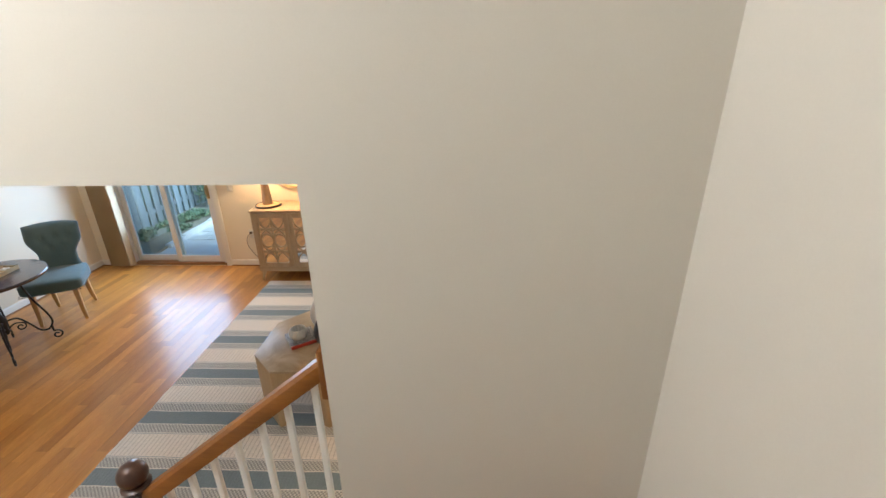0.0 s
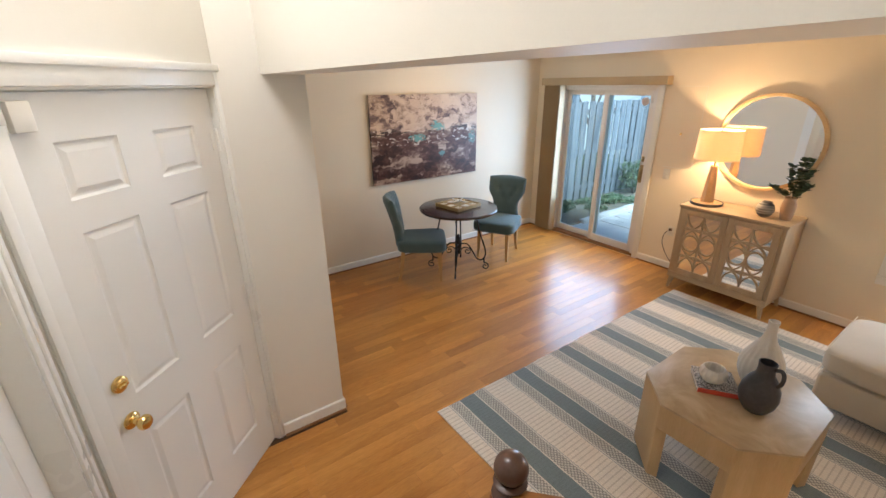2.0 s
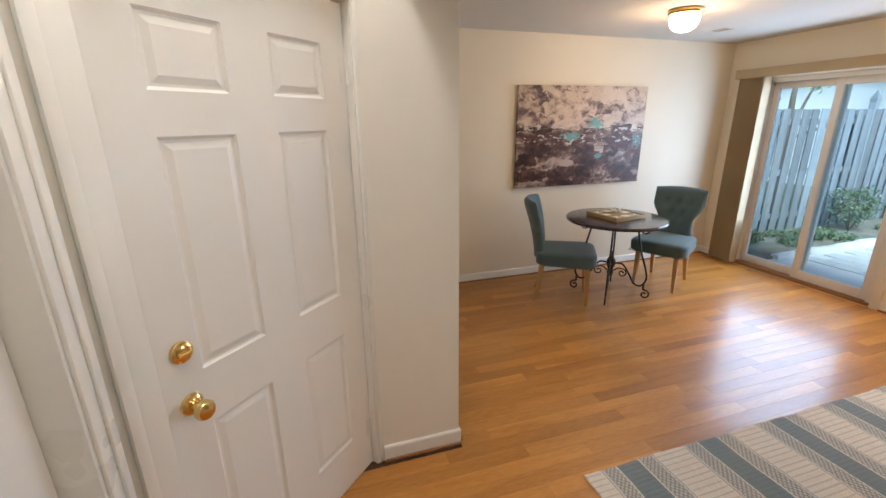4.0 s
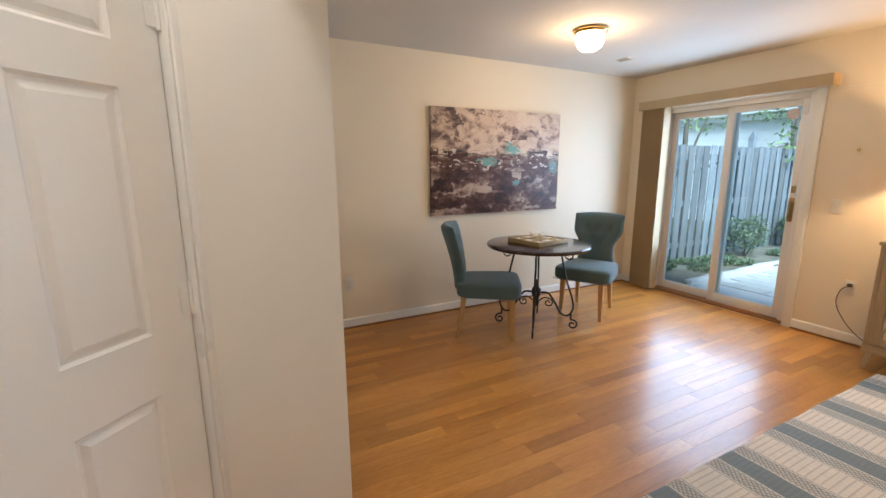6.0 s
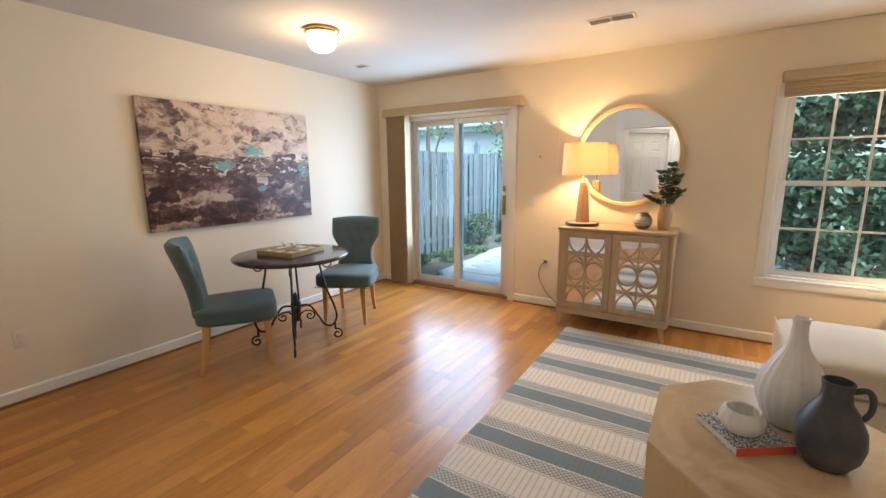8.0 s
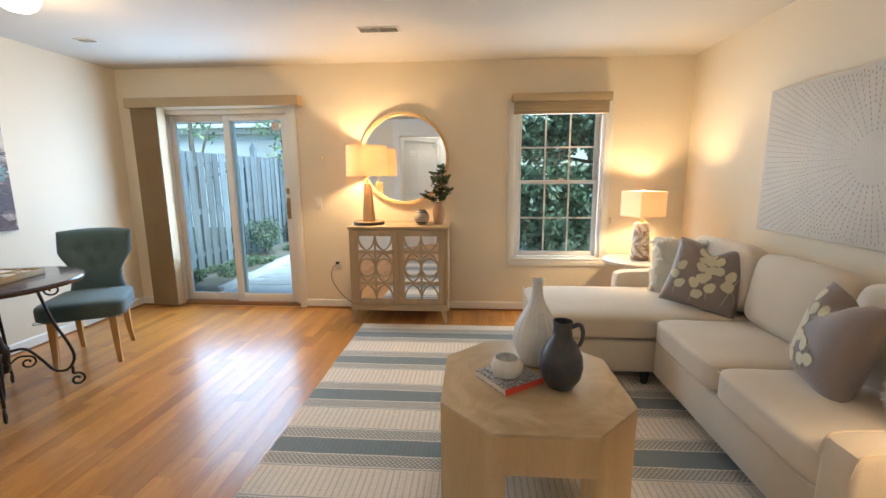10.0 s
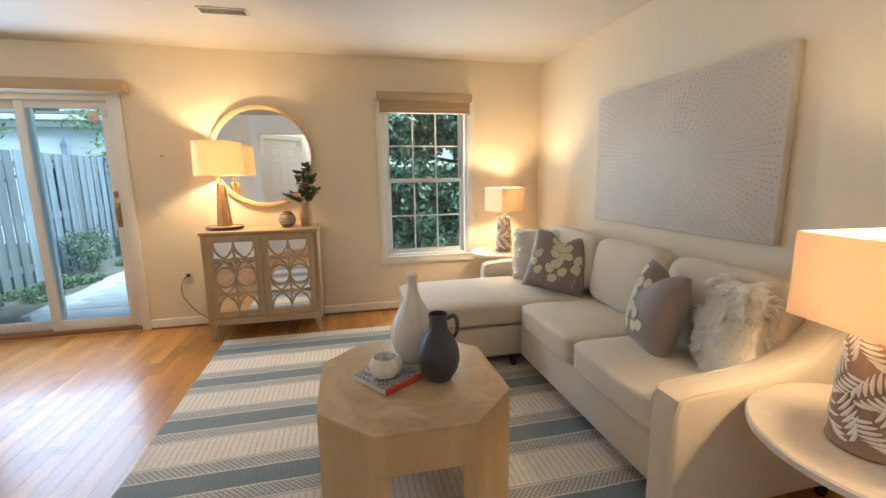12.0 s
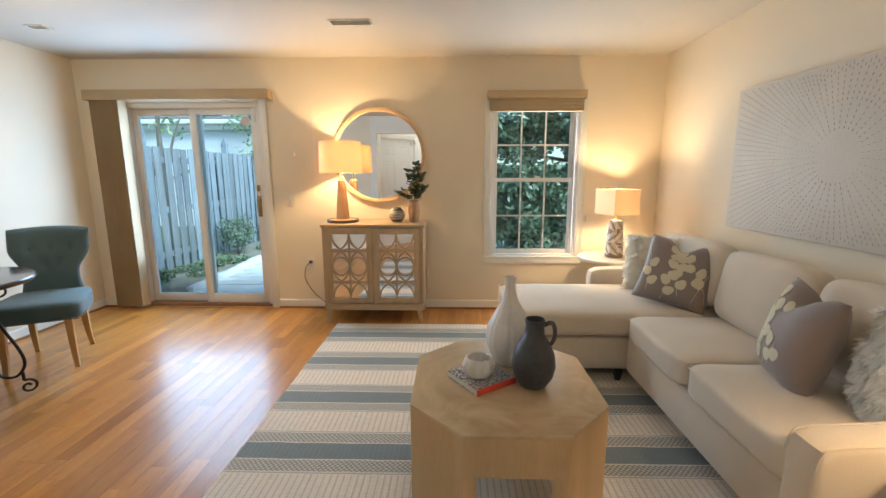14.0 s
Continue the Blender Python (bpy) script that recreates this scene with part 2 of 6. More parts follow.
M["bark"] = mottled("grey_bark", (0.10, 0.085, 0.07), (0.18, 0.15, 0.12), 0.9, 8, 60, 0.6, 0.01, stretch=(1, 1, 0.2))
M["siding"] = mottled("white_siding", (0.74, 0.74, 0.72), (0.82, 0.82, 0.80), 0.6, 2, 40)
M["roof"] = mottled("grey_shingle", (0.11, 0.11, 0.115), (0.17, 0.165, 0.16), 0.9, 3, 60)


def bulb_glass(name, color, strength):
    m, nt, b = material(name, 0.4, Base_Color=(0.9, 0.88, 0.84, 1), Emission_Color=(*color, 1), Emission_Strength=strength)
    return m


M["bulb_glass"] = bulb_glass("lit_opal_glass", (1.0, 0.82, 0.58), 6.0)

# ---- mesh tools ----
import collections


def mesh_from(bm, name, mat, smooth=None):
    me = bpy.data.meshes.new(name)
    bm.normal_update()
    bm.to_mesh(me)
    bm.free()
    for mt in (mat if isinstance(mat, (list, tuple)) else [mat]):
        me.materials.append(mt)
    if smooth is not None:
        me.shade_smooth()
        if smooth < 180:
            me.set_sharp_from_angle(angle=radians(smooth))
    return me


def part(name, bm, mat, parent=None, label="", kind="", smooth=35, at=None):
    ob = new(name, mesh_from(bm, name, mat, smooth))
    if parent:
        ob.parent = parent
    if at is not None:
        ob.matrix_basis = at
    return tagged(ob, label, "", "", kind)


def thing(name, m, label, category, group=""):
    ob = new(name)
    ob.empty_display_size = 0.1
    ob.matrix_basis = m
    return tagged(ob, label, category, group)


def solid(name, bm, mat, m, label, category, group="", smooth=35):
    ob = part(name, bm, mat, None, label, "", smooth, m)
    return tagged(ob, label, category, group)


def setting(name, bm, mat, smooth=35, parent=None):
    return part(name, bm, mat, parent, "", "structure", smooth)


def box(bm, x0, x1, y0, y1, z0, z1, bevel=0.0, seg=2, m=None, mat=0):
    g = bmesh.ops.create_cube(bm, size=1)["verts"]
    mm = Matrix.Translation(((x0 + x1) / 2, (y0 + y1) / 2, (z0 + z1) / 2)) @ Matrix.Diagonal((abs(x1 - x0), abs(y1 - y0), abs(z1 - z0), 1))
    bmesh.ops.transform(bm, matrix=(m @ mm if m else mm), verts=g)
    faces = {f for v in g for f in v.link_faces}
    if bevel:
        r = bmesh.ops.bevel(bm, geom=list({e for v in g for e in v.link_edges}), offset=bevel, segments=seg, profile=0.5, affect="EDGES")
        faces = {f for f in faces if f.is_valid} | set(r["faces"])
    for f in faces:
        f.material_index = mat
    return bm


def B(*a, **k):
    return box(bmesh.new(), *a, **k)


def lathe(bm, prof, seg=32, m=None, ripple=0.0, flutes=0, squash=1.0, cap=True):
    rings = []
    for r, z in prof:
        row = []
        for i in range(seg):
            a = 2 * math.pi * i / seg
            rr = r * (1 + (ripple * math.cos(flutes * a) if flutes else 0))
            p = Vector((rr * math.cos(a), rr * math.sin(a) * squash, z))
            row.append(bm.verts.new(m @ p if m else p))
        rings.append(row)
    for a, b in zip(rings, rings[1:]):
        for i in range(seg):
            bm.faces.new((a[i], a[(i + 1) % seg], b[(i + 1) % seg], b[i]))
    if cap:
        bm.faces.new(list(reversed(rings[0])))
        bm.faces.new(rings[-1])
    return bm


def tube(bm, pts, r, seg=8, flat=1.0):
    pts = [Vector(p) for p in pts]
    rings, side = [], None
    for i, p in enumerate(pts):
        d = (pts[min(i + 1, len(pts) - 1)] - pts[max(i - 1, 0)]).normalized()
        if side is None:
            side = d.orthogonal().normalized()
        side = (side - d * side.dot(d)).normalized()
        up = d.cross(side)
        rr = r[i] if isinstance(r, (list, tuple)) else r
        rings.append([bm.verts.new(p + rr * (math.cos(2 * math.pi * k / seg) * side + flat * math.sin(2 * math.pi * k / seg) * up)) for k in range(seg)])
    for a, b in zip(rings, rings[1:]):
        for i in range(seg):
            bm.faces.new((a[i], a[(i + 1) % seg], b[(i + 1) % seg], b[i]))
    bm.faces.new(list(reversed(rings[0])))
    bm.faces.new(rings[-1])
    return bm


def curve_points(pts, n=8):
    """A smooth line through pts."""
    pts = [Vector(p) for p in pts]
    out = []
    for i in range(len(pts) - 1):
        p0, p1, p2, p3 = pts[max(i - 1, 0)], pts[i], pts[i + 1], pts[min(i + 2, len(pts) - 1)]
        for k in range(n):
            t = k / n
            out.append(0.5 * ((2 * p1) + (p2 - p0) * t + (2 * p0 - 5 * p1 + 4 * p2 - p3) * t * t + (3 * p1 - p0 - 3 * p2 + p3) * t ** 3))
    return out + [pts[-1]]


def prism(bm, outline, z0, z1, bevel=0.0, m=None):
    lo = [bm.verts.new((m @ Vector((x, y, z0))) if m else (x, y, z0)) for x, y in outline]
    hi = [bm.verts.new((m @ Vector((x, y, z1))) if m else (x, y, z1)) for x, y in outline]
    n = len(outline)
    fs = [bm.faces.new(list(reversed(lo))), bm.faces.new(hi)]
    fs += [bm.faces.new((lo[i], lo[(i + 1) % n], hi[(i + 1) % n], hi[i])) for i in range(n)]
    bmesh.ops.recalc_face_normals(bm, faces=fs)
    if bevel:
        bmesh.ops.bevel(bm, geom=list({e for f in fs for e in f.edges}), offset=bevel, segments=2, profile=0.5, affect="EDGES")
    return bm


def cushion(w, d, h, puff=0.35, nx=14, ny=14, power=4.0, sag=0.0):
    """A soft box of that size, centred in x and y, its base at z 0, with a bulging top."""
    bm = bmesh.new()
    bmesh.ops.create_cube(bm, size=2)
    bmesh.ops.subdivide_edges(bm, edges=bm.edges[:], cuts=nx, use_grid_fill=True)
    for v in bm.verts:
        x, y, z = v.co
        k = (abs(x) ** power + abs(y) ** power + abs(z) ** power) ** (1 / power)
        x, y, z = x / k, y / k, z / k
        bulge = 1 + puff * (1 - min(1, x * x)) * (1 - min(1, y * y)) * abs(z)
        v.co = (x * w / 2, y * d / 2, z * h / 2 * bulge + h / 2 + noise.noise(Vector((x * 2, y * 2, z + w))) * sag)
    return bm


# ---- plan ----
XL, XR, YB, ZC = -4.34, 1.165, 5.40, 2.39
HY0, HY1, HZ, HX = 1.19, 1.40, 2.085, 0.178
WX = -2.21
T = 0.12
STAIR_TOP = 4.6

# ---- structure ----


def wall_with_holes(name, axis, a0, a1, z0, z1, p0, p1, holes, paint="wall"):
    """A wall along x or y from a0 to a1 and z0 to z1, between p0 and p1, with holes (b0, b1, c0, c1)."""
    bm = bmesh.new()
    xs = sorted({a0, a1, *[h[0] for h in holes], *[h[1] for h in holes]})
    zs = sorted({z0, z1, *[h[2] for h in holes], *[h[3] for h in holes]})
    for u0, u1 in zip(xs, xs[1:]):
        for w0, w1 in zip(zs, zs[1:]):
            u, w = (u0 + u1) / 2, (w0 + w1) / 2
            if any(h[0] < u < h[1] and h[2] < w < h[3] for h in holes):
                continue
            if axis == "x":
                box(bm, u0, u1, p0, p1, w0, w1)
            else:
                box(bm, p0, p1, u0, u1, w0, w1)
    bmesh.ops.remove_doubles(bm, verts=bm.verts[:], dist=1e-5)
    seen = collections.defaultdict(list)
    for f in bm.faces:
        c = f.calc_center_median()
        seen[(round(c.x, 4), round(c.y, 4), round(c.z, 4))].append(f)
    bmesh.ops.delete(bm, geom=[f for fs in seen.values() if len(fs) > 1 for f in fs], context="FACES")
    return setting(name, bm, M[paint])


DOOR = (-3.94, -2.60, 0.0, 2.00)
WIN = (-0.415, 0.405, 0.54, 1.98)
wall_with_holes("wall_north", "x", XL - T, XR + T, -0.02, ZC, YB, YB + 0.16, [DOOR, WIN])
wall_with_holes("wall_west", "y", 1.2, YB, -0.02, ZC, XL - T, XL, [])
wall_with_holes("wall_east", "y", HY1, YB, -0.02, ZC, XR, XR + T, [])
wall_with_holes("wall_east_stair", "y", -0.6, HY0, -0.02, STAIR_TOP, 1.062, 1.062 + T, [], "foyer_wall")
wall_with_holes("wall_south_dining", "x", XL, WX - T, -0.02, ZC, HY1 - T, HY1, [])
wall_with_holes("wall_header", "x", WX, XR, -0.02, STAIR_TOP, HY0, HY1, [(WX, HX, -0.02, HZ)], "foyer_wall")
# the pilaster beside the front door
setting("wall_foyer_west", B(WX - T, WX, 0.99, HY1, -0.02, STAIR_TOP), M["foyer_wall"])
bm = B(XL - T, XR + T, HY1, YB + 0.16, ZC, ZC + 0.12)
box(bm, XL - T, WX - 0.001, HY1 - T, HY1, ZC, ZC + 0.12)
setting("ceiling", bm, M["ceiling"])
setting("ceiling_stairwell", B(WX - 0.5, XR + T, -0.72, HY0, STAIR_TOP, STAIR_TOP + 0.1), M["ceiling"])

# front door wall, at 45 degrees
DIAG = pose(-2.21, 0.985, 0, 0, 0, -45)  # local x runs along the wall to the foyer's south-west, local -y outwards
DW0, DW1 = 0.005, 0.882
setting("wall_front", B(-0.1, DW0, -T, 0, -0.02, STAIR_TOP, m=DIAG), M["foyer_wall"])
setting("wall_front_south", B(DW1, 0.99, -T, 0, -0.02, STAIR_TOP, m=DIAG), M["foyer_wall"])
setting("wall_front_head", B(DW0, DW1, -T, 0, 2.041, STAIR_TOP, m=DIAG), M["foyer_wall"])
FS = 0.285
C0, C1 = -0.60, -1.42
setting("wall_closet", B(-1.50, C1, FS - T, FS, -0.02, STAIR_TOP), M["foyer_wall"])
setting("wall_closet_east", B(C0, -0.48, FS - T, FS, -0.02, STAIR_TOP), M["foyer_wall"])
setting("wall_closet_head", B(C1, C0, FS - T, FS, 2.09, STAIR_TOP), M["foyer_wall"])
setting("wall_stair_return", B(-0.60, -0.48, -0.60, FS - T, -0.02, STAIR_TOP), M["foyer_wall"])
# The hole is the unseen window added for the foyer's daylight.
wall_with_holes("wall_stair_south", "x", -1.7, XR, -0.02, STAIR_TOP, -0.72, -0.60, [(-1.5, -0.7, 2.3, 3.6)], "foyer_wall")
setting("wall_closet_back", B(-1.75, -1.63, -0.60, 0.25, -0.02, 2.3), M["foyer_wall"])


def moulded_door(name, w, h, label, m, hinge_end=0, hardware=True, parent=None):
    """A six-panel door, its face towards local +y, from x 0 to w."""
    d = thing(name, m, label, "door")
    d["kind"] = "structure"
    bm = bmesh.new()
    th = 0.035
    st, mid = 0.125, 0.155
    pw = (w - 2 * st - mid) / 2
    cols = [(st, st + pw), (st + pw + mid, w - st)]
    rows = [(0.235, 0.772), (0.95, 1.592), (1.70, 1.88)]
    xs = [0, cols[0][0], cols[0][1], cols[1][0], cols[1][1], w]
    zs = [0.008, rows[0][0], rows[0][1], rows[1][0], rows[1][1], rows[2][0], rows[2][1], h]
    grid = {(i, k): bm.verts.new((x, 0, z)) for i, x in enumerate(xs) for k, z in enumerate(zs)}
    panels = []
    for i in range(5):
        for k in range(7):
            f = bm.faces.new((grid[i, k], grid[i, k + 1], grid[i + 1, k + 1], grid[i + 1, k]))
            if i in (1, 3) and k in (1, 3, 5):
                panels.append(f)
    for inset, dep in ((0.004, -0.002), (0.012, -0.006), (0.010, 0.0), (0.026, 0.006)):
        bmesh.ops.inset_individual(bm, faces=panels, thickness=inset, depth=0.0)
        for f in panels:
            for v in f.verts:
                v.co.y += dep
    back = [bm.verts.new((x, -th, z)) for x, z in ((0, zs[0]), (w, zs[0]), (w, h), (0, h))]
    bm.faces.new(back)
    for test in (lambda c: c.z < 0.01, lambda c: c.x > w - 1e-4, lambda c: c.z > h - 1e-4, lambda c: c.x < 1e-4):
        vs = [v for v in bm.verts if test(v.co)]
        f = sorted([v for v in vs if v.co.y > -0.01], key=lambda v: (v.co.x, v.co.z))
        k = sorted([v for v in vs if v.co.y < -0.01], key=lambda v: (v.co.x, v.co.z), reverse=True)
        bm.faces.new(f + k)
    bmesh.ops.recalc_face_normals(bm, faces=bm.faces[:])
    part("door_leaf", bm, M["door"], d, smooth=12)
    x = w - 0.01 if hinge_end else 0.01
    for z in (0.22, 1.02, h - 0.22):
        bm = lathe(bmesh.new(), [(0.0075, z - 0.05), (0.0075, z + 0.05)], 10)
        bmesh.ops.translate(bm, vec=(x + (0.012 if hinge_end else -0.012), 0.006, 0), verts=bm.verts[:])
        box(bm, *(sorted((x + 0.012, x - 0.022)) if hinge_end else sorted((x - 0.012, x + 0.022))), 0.0005, 0.003, z - 0.045, z + 0.045)
        part("hinge", bm, M["trim"], d)
    if hardware:
        x = 0.075 if hinge_end else w - 0.075
        r = pose(x, 0.001, 0.865, -90, 0, 0)
        bm = lathe(bmesh.new(), [(0.033, 0), (0.033, 0.004), (0.027, 0.010), (0.013, 0.014), (0.012, 0.034), (0.020, 0.040), (0.0285, 0.052), (0.029, 0.062), (0.024, 0.070), (0.010, 0.074)], 24, r)
        part("door_knob", bm, M["brass"], d, "polished brass door knob")
        r = pose(x, 0.001, 1.03, -90, 0, 0)
        bm = lathe(bmesh.new(), [(0.032, 0), (0.031, 0.008), (0.025, 0.013), (0.011, 0.015)], 24, r)
        box(bm, -0.017, 0.017, -0.005, 0.005, 0.013, 0.026, 0.002, m=r)
        part("deadbolt", bm, M["brass"], d, "polished brass deadbolt thumb turn")
    return d


def casing(name, x0, x1, h, m, w=0.088, foot=0.0):
    """Moulded trim round an opening, on the wall's face at local y 0."""
    bm = bmesh.new()
    for a, b in ((x0 - w, x0), (x1, x1 + w)):
        box(bm, a, b, 0.0, 0.012, foot, h + w, 0.003, m=m)
        outer = (a, a + 0.030) if b == x0 else (b - 0.030, b)
        box(bm, *outer, 0.011, 0.021, foot, h + w, 0.004, m=m)
    box(bm, x0, x1, 0.0, 0.012, h, h + w, 0.003, m=m)
    box(bm, x0 - w + 0.030, x1 + w - 0.030, 0.011, 0.021, h + w - 0.030, h + w, 0.004, m=m)
    return setting(name, bm, M["trim"])


def jamb(name, x0, x1, h, depth, m):
    bm = bmesh.new()
    box(bm, x0, x0 + 0.012, -depth, 0.002, 0, h, m=m)
    box(bm, x1 - 0.012, x1, -depth, 0.002, 0, h, m=m)
    box(bm, x0 + 0.012, x1 - 0.012, -depth, 0.002, h - 0.012, h, m=m)
    for a, b, c, d in ((x0 + 0.012, x0 + 0.03, 0, h - 0.012), (x1 - 0.03, x1 - 0.012, 0, h - 0.012), (x0 + 0.03, x1 - 0.03, h - 0.035, h - 0.012)):
        box(bm, a, b, -depth + 0.002, -0.088 if depth < 0.13 else -0.1, c, d, m=m)
    return setting(name, bm, M["trim"])


casing("trim_front_door", DW0 + 0.005, DW1 - 0.005, 2.038, DIAG)
jamb("trim_front_jamb", DW0, DW1, 2.041, T, DIAG)
moulded_door("door_1", DW1 - DW0 - 0.03, 2.024, "white painted six-panel front door, closed, with brass knob", DIAG @ pose(DW0 + 0.015, -0.03, 0.0), 0)
CL = pose(C0, FS, 0, 0, 0, 0)
casing("trim_closet_door", C1 - C0, 0, 2.088, CL, 0.07)
jamb("trim_closet_jamb", C1 - C0, 0, 2.09, T, CL)
moulded_door("door_2", 0.79, 2.068, "white painted six-panel closet door, closed", pose(C1 + 0.015, FS - 0.075, 0), 1, False)
# alarm sensor on the head of the front door
al = thing("door_sensor", DIAG @ pose(DW1 - 0.065, -0.029, 1.972), "small white plastic door sensor on the front door", "door sensor")
part("sensor_body", B(-0.03, 0.03, 0.0, 0.026, -0.055, 0.03, 0.004), M["outlet"], al)
part("sensor_magnet", B(0.064, 0.080, 0.041, 0.055, -0.03, 0.03, 0.003), M["outlet"], al)


def skirting(name, runs):
    """Baseboards with a rounded top and a wood shoe; runs of (x0, y0, x1, y1), the room on the left."""
    bm = bmesh.new()
    shoe = bmesh.new()
    for x0, y0, x1, y1 in runs:
        d = Vector((x1 - x0, y1 - y0, 0))
        L = d.length
        m = pose(x0, y0, 0, 0, 0, math.degrees(math.atan2(d.y, d.x)))
        box(bm, 0, L, 0, 0.012, 0, 0.075, 0, m=m)
        prism(bm, [(0, 0.075), (0.012, 0.075), (0.009, 0.083), (0.0, 0.088)], 0, L, m=m @ Matrix(((0, 0, 1, 0), (1, 0, 0, 0), (0, 1, 0, 0), (0, 0, 0, 1))))
        box(shoe, 0, L, 0.012, 0.026, 0, 0.017, 0.005, m=m)
    setting(name, bm, M["trim"])
    setting(name.replace("baseboard", "shoe_moulding"), shoe, M["sill_wood"])


skirting("baseboard", [(XR, HY1, XR, YB), (XR, YB, -2.53, YB), (-4.01, YB, XL, YB), (XL, YB, XL, HY1), (XL, HY1, WX, HY1)])
skirting("baseboard_foyer", [(WX, HY1 + 0.01, WX, 1.01)])
skirting("baseboard_south", [(HX, HY1, XR, HY1)])

# stairs
stairs = thing("stairs", pose(0, 0, 0), "oak stairs with white risers, closed, beside the living room", "stairs")
stairs["kind"] = "structure"
S0, RISE, RUN = -0.42, 0.172, 0.255
for i in range(6):
    x, z = S0 + i * RUN, (i + 1) * RISE
    part("riser", B(x, x + 0.018, -0.60, HY0 - 0.03, i * RISE, z - 0.027), M["trim"], stairs)
    part("tread", B(x - 0.028, x + RUN + (0.0 if i < 5 else 0.02), -0.60, HY0 - 0.03, z - 0.027, z, 0.006), M["tread"], stairs)
bm = bmesh.new()
prism(bm, [(S0, 0), (S0 + 6.5 * RUN, 0), (S0 + 6.5 * RUN, 6.5 * RISE), (S0 + RUN * 0, 0.35 * RISE)], HY0 - 0.03, HY0 - 0.0, m=Matrix(((1, 0, 0, 0), (0, 0, 1, 0), (0, 1, 0, 0), (0, 0, 0, 1))))
part("stringer", bm, M["trim"], stairs)
rail = thing("stair_railing", pose(-0.525, HY0 + 0.055, 0), "golden oak handrail with white balusters beside the stairs", "railing")
bm = B(-0.038, 0.038, -0.038, 0.038, 0, 1.02, 0.006)
part("newel_post", bm, M["newel"], rail)
bm = lathe(bmesh.new(), [(0.045, 1.02), (0.048, 1.035), (0.036, 1.045), (0.030, 1.060), (0.040, 1.070), (0.045, 1.078), (0.03, 1.088)], 24)
part("newel_cap", bm, M["knob_wood"], rail, "dark turned newel cap")
bm = bmesh.new()
bmesh.ops.create_uvsphere(bm, u_segments=24, v_segments=14, radius=0.045)
bmesh.ops.translate(bm, vec=(0, 0, 1.122), verts=bm.verts[:])
part("newel_ball", bm, M["knob_wood"], rail, "dark wooden ball finial")
SL = 0.81
ang = math.degrees(math.atan(SL))
L = 0.675 / math.cos(radians(ang))
bm = bmesh.new()
prof = [(-0.022, -0.026), (0.022, -0.026), (0.026, -0.005), (0.024, 0.016), (0.014, 0.026), (-0.014, 0.026), (-0.024, 0.016), (-0.026, -0.005)]
prism(bm, prof, 0, L, m=pose(0.03, 0, 1.03, 0, -ang, 0) @ Matrix(((0, 0, 1, 0), (1, 0, 0, 0), (0, 1, 0, 0), (0, 0, 0, 1))))
part("handrail", bm, M["rail"], rail)
part("wall_rosette", B(0.680, 0.703, -0.045, 0.045, 1.03 + SL * 0.66 - 0.09, 1.03 + SL * 0.66 + 0.07, 0.006), M["newel"], rail)
for i in range(7):
    x = 0.105 + i * 0.09
    z1 = 1.03 + SL * (x - 0.03) - 0.03
    bm = B(x - 0.009, x + 0.009, -0.009, 0.009, 0.0, z1, 0.002)
    part("baluster", bm, M["trim"], rail)

# patio door
pd = thing("sliding_door", pose(0, YB, 0), "white vinyl sliding glass patio door, closed, with brass latch", "sliding door")
pd["kind"] = "structure"
x0, x1, z0, z1 = DOOR
bm = bmesh.new()
for a in ((x0, x0 + 0.045, 0.012, 0.15, 0.02, z1), (x1 - 0.045, x1, 0.012, 0.15, 0.02, z1), (x0 + 0.045, x1 - 0.045, 0.012, 0.15, z1 - 0.045, z1)):
    box(bm, *a, 0.003)
part("door_frame", bm, M["vinyl"], pd)
part("track", B(x0, x1, 0.01, 0.15, 0.0, 0.035, 0.004), M["sill_wood"], pd, "brown metal sliding track")
xm = -3.265


def sash(name, a, b, y, zlo, zhi, w, top, bot):
    s = part(name, B(a, a + w, y, y + 0.035, zlo, zhi, 0.003), M["vinyl"], pd)
    bm = B(b - w, b, y, y + 0.035, zlo, zhi, 0.003)
    box(bm, a + w, b - w, y, y + 0.035, zhi - top, zhi, 0.003)
    box(bm, a + w, b - w, y, y + 0.035, zlo, zlo + bot, 0.003)
    part("sash_rail", bm, M["vinyl"], s)
    g = part("pane", B(a + w - 0.004, b - w + 0.004, y + 0.015, y + 0.019, zlo + bot - 0.004, zhi - top + 0.004), M["glass"], s)
    g.visible_shadow = False
    return s


sash("fixed_sash", x0 + 0.045, xm + 0.04, 0.095, 0.035, z1 - 0.045, 0.055, 0.06, 0.08)
ss = sash("sliding_sash", xm - 0.04, x1 - 0.045, 0.045, 0.035, z1 - 0.045, 0.065, 0.06, 0.09)
bm = B(x1 - 0.10, x1 - 0.062, 0.037, 0.045, 0.92, 1.13, 0.003)
tube(bm, curve_points([(x1 - 0.08, 0.04, 1.10), (x1 - 0.08, 0.0, 1.08), (x1 - 0.08, 0.0, 0.97), (x1 - 0.08, 0.04, 0.95)], 5), 0.007)
part("door_pull", bm, M["aged_brass"], ss, "brass pull handle")
bm = B(x1 - 0.095, x1 - 0.065, 0.03, 0.045, 1.17, 1.23, 0.004)
part("door_lock", bm, M["aged_brass"], ss, "brass thumb lock")
dc = thing("window_ornament", pose(x1 - 0.165, YB + 0.052, 1.835, 90, 0, 0), "small round pale pink ornament stuck on the patio door glass", "ornament")
